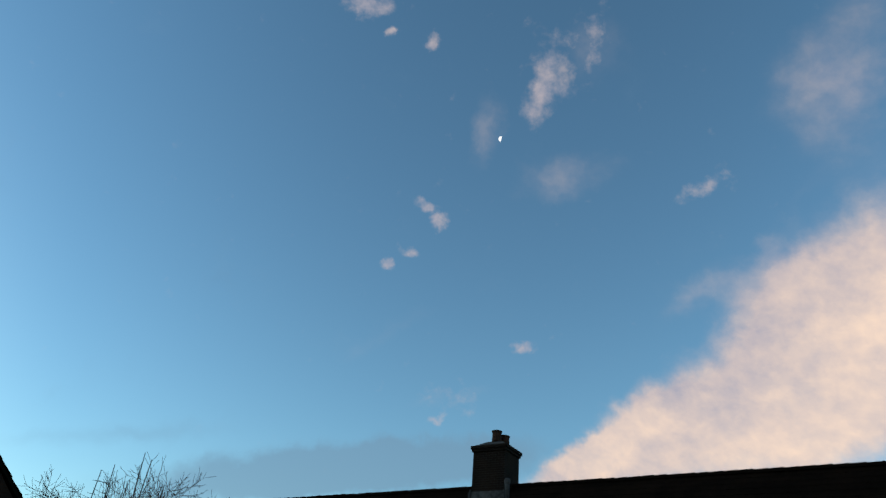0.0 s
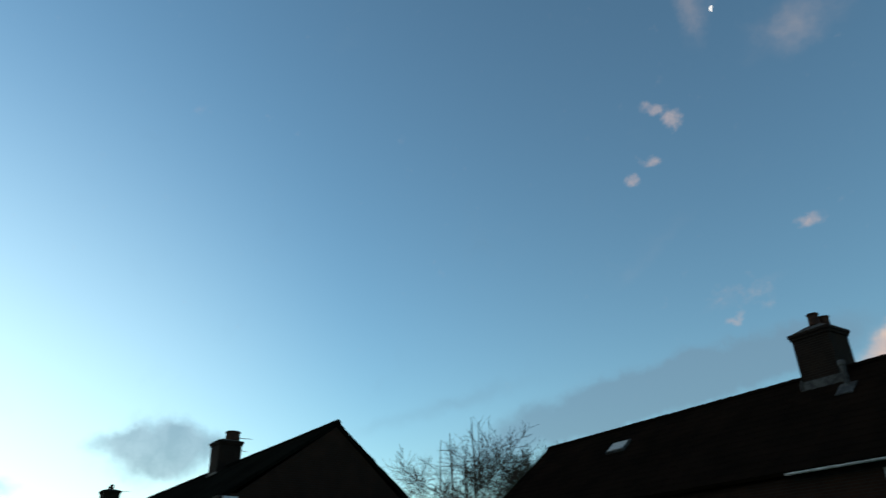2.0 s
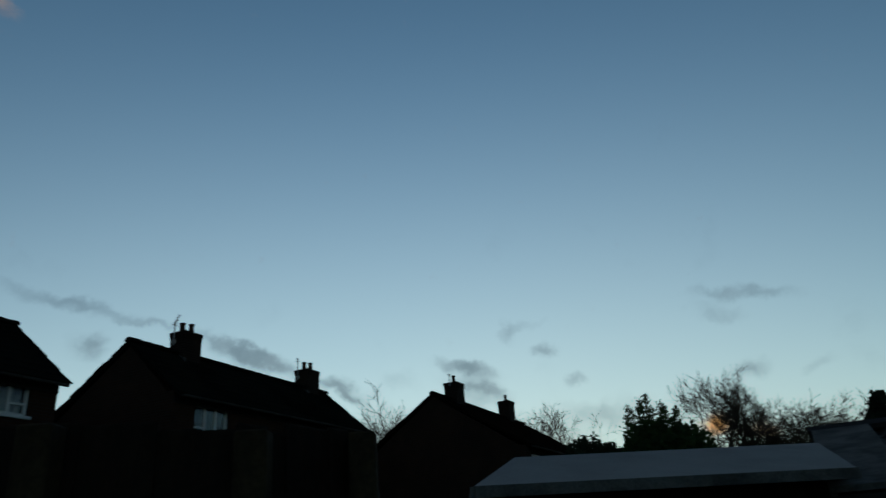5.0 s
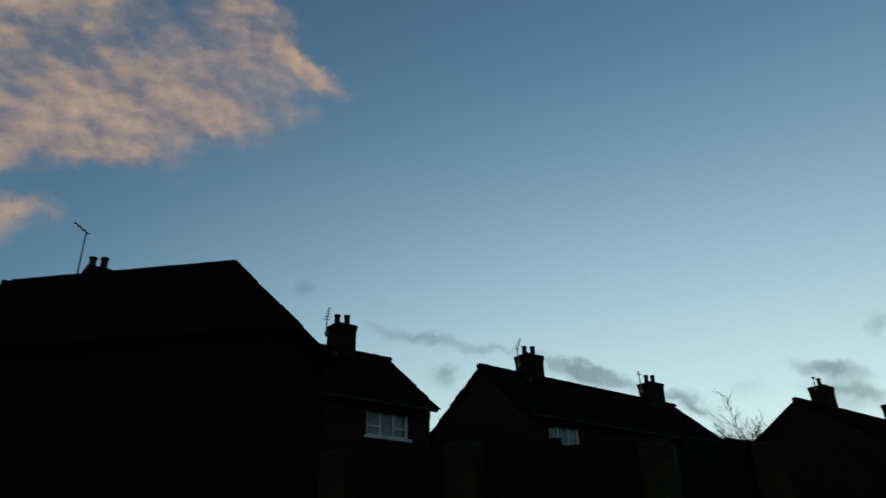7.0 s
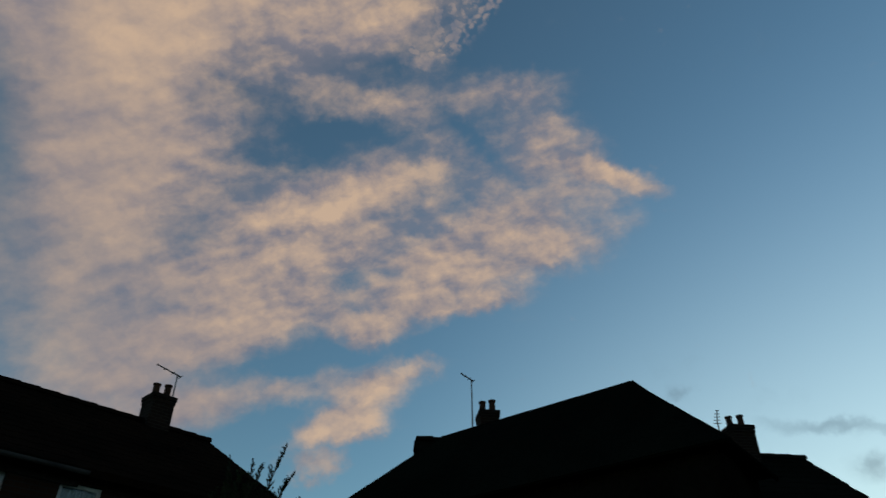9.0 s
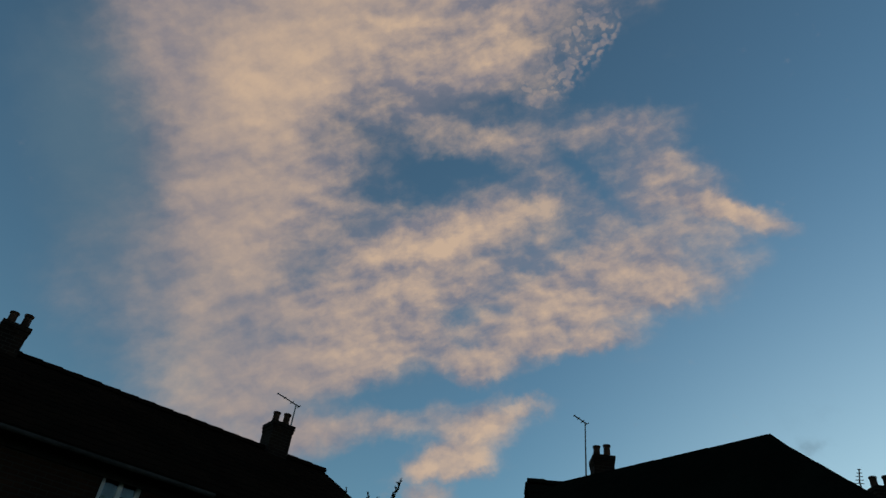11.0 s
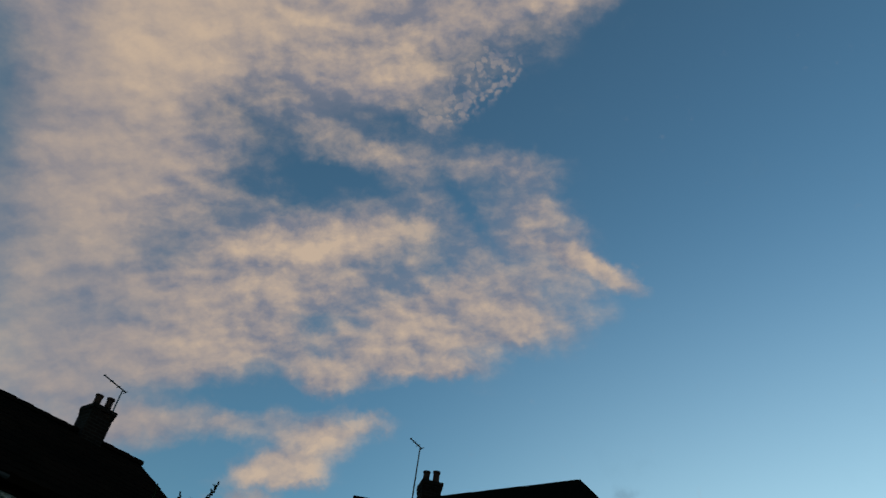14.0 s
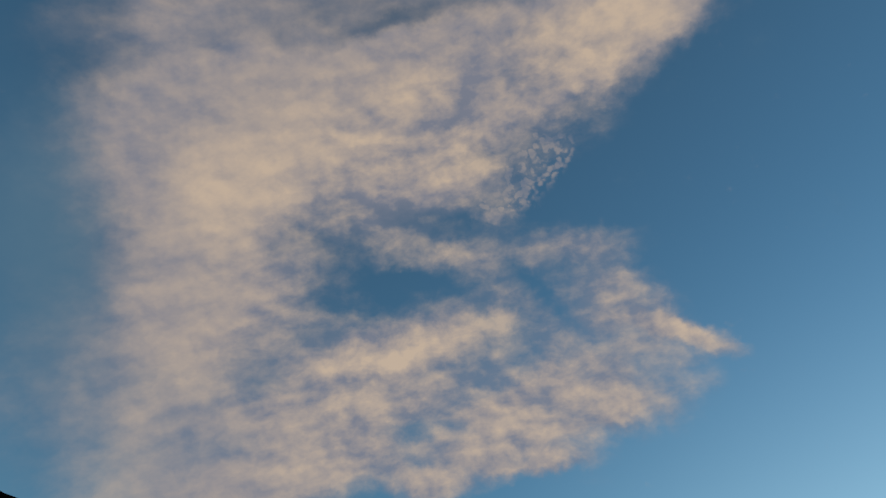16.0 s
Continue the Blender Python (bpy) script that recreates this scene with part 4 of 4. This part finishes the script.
# close-boarded fence with weathered posts
fence = thing("garden_fence", "dark close-boarded fence with paler weathered posts", "fence")
line = [Vector((-2.18, -1.42)), Vector((-2.22, -1.02)), Vector((-2.33, -0.50)), Vector((-2.78, -0.24)), Vector((-4.4, -0.34))]
tops = [2.0, 1.99, 1.955, 2.0, 1.95]
board = box(-0.06, -0.009, 0.12, 0.06, 0.009, 1.0, 0.003)
board_mesh = part("board", board, FENCE_WOOD, fence)
rnd = random.Random(8)
used = False
for (a, b), (za, zb) in zip(zip(line, line[1:]), zip(tops, tops[1:])):
    d = b - a
    turn = Matrix.Rotation(math.atan2(d.y, d.x), 4, "Z")
    n = max(2, round(d.length / 0.105))
    for k in range(n):
        p, z = a.lerp(b, (k + 0.5) / n), za + (zb - za) * (k + 0.5) / n
        mm = Matrix.Translation((p.x, p.y, 0)) @ turn @ Matrix.Translation((0, 0.010 * (k % 2), 0)) @ Matrix.Rotation(radians(rnd.uniform(-0.6, 0.6)), 4, "Y") @ Matrix.Diagonal((1, 1, z + rnd.uniform(-0.012, 0.012), 1))
        if not used:
            board_mesh.matrix_basis, used = mm, True
        else:
            shared("board", board_mesh.data, fence, mm)
    for z in (0.4, 1.0, 1.7):
        rail = part("rail", box(0, -0.05, z, d.length, -0.012, z + 0.08), FENCE_WOOD, fence)
        rail.matrix_basis = Matrix.Translation((a.x, a.y, 0)) @ turn
for p, z in zip(line, tops):
    post = part("post", box(-0.045, -0.045, 0, 0.045, 0.045, z - 0.02, 0.006), POST_WOOD, fence, "paler weathered timber post")
    post.matrix_basis = Matrix.Translation((p.x + 0.05, p.y + 0.05, 0))

# ---- trees and shrubs ----


def branch(rnd, wood, twigs, p, d, length, r, depth, spread, lift):
    """Grows a limb in short bent pieces, and its side shoots."""
    pieces = 3
    for k in range(pieces):
        d = (d + Vector((rnd.uniform(-1, 1), rnd.uniform(-1, 1), rnd.uniform(-0.4, 0.8) * lift)) * 0.16).normalized()
        q = p + d * (length / pieces)
        r2 = r * 0.84
        add_tube(twigs if depth <= 1 else wood, p, q, max(r, 0.011), max(r2, 0.009), 6 if depth > 2 else 3)
        if depth > 0:
            for _ in range(2 if k else 1):
                a = rnd.uniform(0, 2 * math.pi)
                side = d.orthogonal().normalized()
                side.rotate(Matrix.Rotation(a, 3, d))
                e = (d * math.cos(spread) + side * math.sin(spread) + Vector((0, 0, 0.25 * lift))).normalized()
                branch(rnd, wood, twigs, q, e, length * rnd.uniform(0.52, 0.74), r2 * 0.62, depth - 1, spread, lift)
        p, r = q, r2


def bare_tree(label, az, dist, height, seed, spread=0.6, lift=1.0, depth=4, trunk=0.30, girth=0.16, stems=1, shoots=0):
    """A leafless winter tree."""
    rnd = random.Random(seed)
    base = heading(az, 0) * dist
    ob = thing("tree", label, "tree", Matrix.Translation((base.x, base.y, 0)), "bare winter trees")
    wood, twigs = bmesh.new(), bmesh.new()
    for s in range(stems):
        foot = Vector((rnd.uniform(-0.5, 0.5), rnd.uniform(-0.5, 0.5), -0.2)) if stems > 1 else Vector((0, 0, -0.2))
        top = foot + Vector((rnd.uniform(-0.3, 0.3), rnd.uniform(-0.3, 0.3), height * trunk))
        add_tube(wood, foot, top, girth * 1.25, girth * 0.85, 8)
        for k in range(4):
            a = 2 * math.pi * (k + rnd.random() * 0.6) / 4
            lean = 0.30 + 0.35 * rnd.random()
            d = Vector((math.cos(a) * lean, math.sin(a) * lean, 1)).normalized()
            branch(rnd, wood, twigs, top - Vector((0, 0, 0.2)), d, height * 0.30, girth * 0.6, depth, spread, lift)
    for k in range(shoots):
        a = Vector((rnd.uniform(-2.6, 2.6), rnd.uniform(-1, 1), height * rnd.uniform(0.5, 0.7)))
        b = a + Vector((rnd.uniform(-0.2, 0.2), 0, height * rnd.uniform(0.22, 0.36)))
        add_tube(wood, a, a.lerp(b, 0.5) + Vector((rnd.uniform(-0.06, 0.06), 0, 0)), 0.045, 0.034, 5)
        add_tube(wood, a.lerp(b, 0.49) + Vector((rnd.uniform(-0.02, 0.02), 0, 0)), b, 0.034, 0.022, 5)
    part("trunk", wood, BARK, ob, "dark trunk and limbs")
    part("crown", twigs, BARK, ob, "bare fine twigs")
    hi = max((o.matrix_basis @ v.co).z for o in ob.children for v in o.data.vertices)
    ob.scale = (height / hi,) * 3
    return ob


def add_leaf(bm, rnd, p, size, up):
    d = Vector((rnd.gauss(0, 1), rnd.gauss(0, 1), rnd.gauss(0, 1) + up)).normalized()
    s = d.orthogonal().normalized()
    s.rotate(Matrix.Rotation(rnd.uniform(0, 6.28), 3, d))
    w = size * 0.35
    tip = p + d * size
    mid = p + d * size * 0.5
    fold = d.cross(s) * w * 0.4
    a, b, c, e, f = bm.verts.new(p), bm.verts.new(mid + s * w + fold), bm.verts.new(tip), bm.verts.new(mid - s * w + fold), bm.verts.new(mid)
    bm.faces.new((a, b, f)), bm.faces.new((b, c, f)), bm.faces.new((c, e, f)), bm.faces.new((e, a, f))


def shrub(name, label, az, dist, lobes, mat, seed, leaf=0.16, per=900, kind_of="shrub", sprigs=(), fat=0.03, feathery=False):
    """An evergreen with a stem and a crown of many leaves, in lobes (across, height, radius, radius upright); sprigs stand out of it."""
    rnd = random.Random(seed)
    base = heading(az, 0) * dist
    ob = thing(name, label, kind_of, Matrix.Translation((base.x, base.y, 0)) @ Matrix.Rotation(radians(az), 4, "Z"))
    stem = bmesh.new()
    add_tube(stem, (0, 0, -0.1), (0, 0, max(l[1] for l in lobes) * 0.9), 0.12, 0.03, 7)
    crown = bmesh.new()
    for x, z, r, rz in lobes:
        add_tube(stem, (x * 0.3, 0, z * 0.4), (x, 0, z), 0.05, 0.02, 5)
        for _ in range(int(per * max(r * rz, 0.25))):
            u = Vector((rnd.gauss(0, 1), rnd.gauss(0, 1), rnd.gauss(0, 1))).normalized()
            bump = 1.0 + 0.22 * noise.noise(u * 2.3 + Vector((seed, x, z)))
            f = rnd.uniform(0.55, 1.0) ** 0.5 * bump
            p = Vector((x + u.x * r * f, u.y * r * f, z + u.z * rz * f))
            if p.z > 0.05:
                add_leaf(crown, rnd, p, leaf * rnd.uniform(0.6, 1.3), 0.5)
    for x, z0, z1, lean in sprigs:
        n = 16
        for k in range(n):
            t = k / (n - 1)
            c = Vector((x + lean * t * t, rnd.uniform(-0.03, 0.03), z0 + (z1 - z0) * t))
            nxt = Vector((x + lean * (t + 1 / n) ** 2, 0, z0 + (z1 - z0) * (t + 1 / n)))
            add_tube(stem, c, nxt, 0.012 * (1.2 - t), 0.010 * (1.15 - t), 4)
            if feathery and k > 1:
                for j in range(4):      # upswept side twigs, feathered with short needles
                    a = rnd.uniform(0, 2 * math.pi)
                    out = Vector((math.cos(a) * 0.6, math.sin(a) * 0.6, 1.0)).normalized()
                    reach = 0.17 * (1.1 - t) * rnd.uniform(0.6, 1.2) + 0.02
                    foot = c.lerp(nxt, j / 4)
                    tip = foot + out * reach
                    add_tube(stem, foot, tip, 0.0055, 0.002, 3)
                    for i in range(5):
                        add_leaf(crown, rnd, foot.lerp(tip, 0.2 + 0.2 * i), 0.026 * rnd.uniform(0.7, 1.2), 2.6)
            if feathery:
                continue
            for _ in range(14):
                add_leaf(crown, rnd, c + Vector((rnd.gauss(0, fat), rnd.gauss(0, fat), rnd.gauss(0, fat))) * (1.1 - 0.7 * t), leaf * (1.15 - 0.6 * t), 1.6)
    part("trunk", stem, BARK, ob, "dark stem")
    part("crown", crown, mat, ob)
    return ob


# behind the long terrace roof
bare_tree("bare pollarded tree with straight upright shoots behind a roof", 20.8, 42, 11.2, 3, 0.80, 0.35, 4, 0.38, 0.13, 1, 7)
bare_tree("bare tree with fine upright twigs behind a roof", 16.2, 43, 10.2, 4, 0.75, 0.5, 4, 0.36, 0.12, 1, 6)
bare_tree("bare tree with fine twigs beside a gable", 24.2, 46, 9.0, 5, 0.8, 0.35, 4, 0.25, 0.10)
# round the sunset
bare_tree("bare spreading tree against the sunset glow", 66.6, 42, 9.8, 6, 0.62, 0.7, 4, 0.35, 0.15)
bare_tree("bare dense tree against the sunset glow", 63.2, 44, 8.3, 7, 0.75, 0.4, 4, 0.25, 0.14, 2)
bare_tree("bare rounded tree against the sunset glow", 60.6, 44, 8.2, 8, 0.8, 0.3, 4, 0.25, 0.14)
bare_tree("bare tree between two houses", 91.0, 52, 12.6, 9, 0.75, 0.4, 4, 0.25, 0.16)
bare_tree("bare rounded tree behind a house", 80.6, 54, 11.2, 10, 0.8, 0.3, 4, 0.25, 0.16)

shrub("shrub", "large dark green rounded evergreen with ragged top", 71.4, 20, [(0.1, 2.4, 1.3, 1.7), (0.65, 2.5, 0.9, 1.15), (-0.65, 2.9, 0.72, 1.3), (-0.25, 3.2, 0.85, 1.05), (0.3, 3.1, 0.85, 0.95)], LEAF, 31, 0.13, 3600,
      sprigs=[(-0.95, 3.5, 4.4, 0.0), (-0.62, 3.9, 4.85, 0.05), (-0.35, 4.0, 4.95, -0.04), (-0.05, 4.0, 4.7, 0.03), (0.28, 3.8, 4.55, 0.04), (-0.8, 3.6, 4.7, -0.08)], fat=0.11)
shrub("shrub", "dark low evergreen bush beside a larger one", 77.2, 22, [(0, 2.7, 0.95, 1.5), (-0.3, 3.5, 0.5, 0.8), (0.5, 3.2, 0.6, 0.9)], CONIFER_LEAF, 32, 0.13, 3200)
shrub("conifer", "small dark pointed conifer behind a garage roof", 57.0, 36, [(0, 2.2, 1.7, 1.6), (0, 3.7, 1.35, 1.2), (0, 4.8, 0.95, 1.0), (0, 5.7, 0.45, 0.7)], CONIFER_LEAF, 33, 0.22, 2200, "conifer")
# by the garden
shrub("hedge", "dark evergreen hedge with feathery upright sprigs", 161.6, 7.2, [(-1.1, 1.6, 0.7, 1.35), (-0.5, 1.7, 0.75, 1.45), (0.1, 1.75, 0.7, 1.5), (0.55, 1.7, 0.6, 1.5), (-1.7, 1.5, 0.7, 1.2), (1.05, 1.55, 0.6, 1.4), (1.5, 1.2, 0.55, 1.2)], HEDGE_LEAF, 34, 0.11, 2600, "hedge",
      sprigs=[(-0.02, 2.9, 3.75, 0.1), (-0.12, 2.9, 3.65, -0.08), (0.09, 2.9, 3.95, 0.18), (0.18, 2.8, 3.6, 0.13), (-0.22, 2.8, 3.5, -0.08), (0.03, 2.8, 3.4, 0.24), (-0.07, 2.8, 3.55, 0.02), (0.13, 2.8, 3.7, 0.24)]
      + [(-0.27 + 0.035 * k, 2.7, 3.45 + 0.11 * ((k * 5) % 4), 0.08 * (k % 3) - 0.06) for k in range(9)]
      + [(0.12 + 0.055 * k, 2.6, 3.28 + 0.08 * ((k * 7) % 4) - 0.012 * k, 0.05 * (k % 3) - 0.04) for k in range(18)], feathery=True)

# ---- the half moon, far off ----
bm = bmesh.new()
R = 3000 * math.tan(radians(0.22))
ring = []
for k in range(25):
    a = -math.pi / 2 + math.pi * k / 24
    ring.append((R * math.cos(a), R * math.sin(a), -0.04 * R * math.cos(a)))
for k in range(1, 24):
    a = math.pi / 2 - math.pi * k / 24
    ring.append((-0.10 * R * math.cos(a), R * math.sin(a), 0.0))
prism(bm, ring, (0, 0, -0.25 * R))
moon = tagged(part("moon", bm, MOON), "pale half moon in the blue sky", "moon", kind="structure")
moon.matrix_basis = look(heading(-5.09, 41.3) * 3000, (0, 0, 1.6), 190) @ Matrix.Rotation(math.pi, 4, "Y")
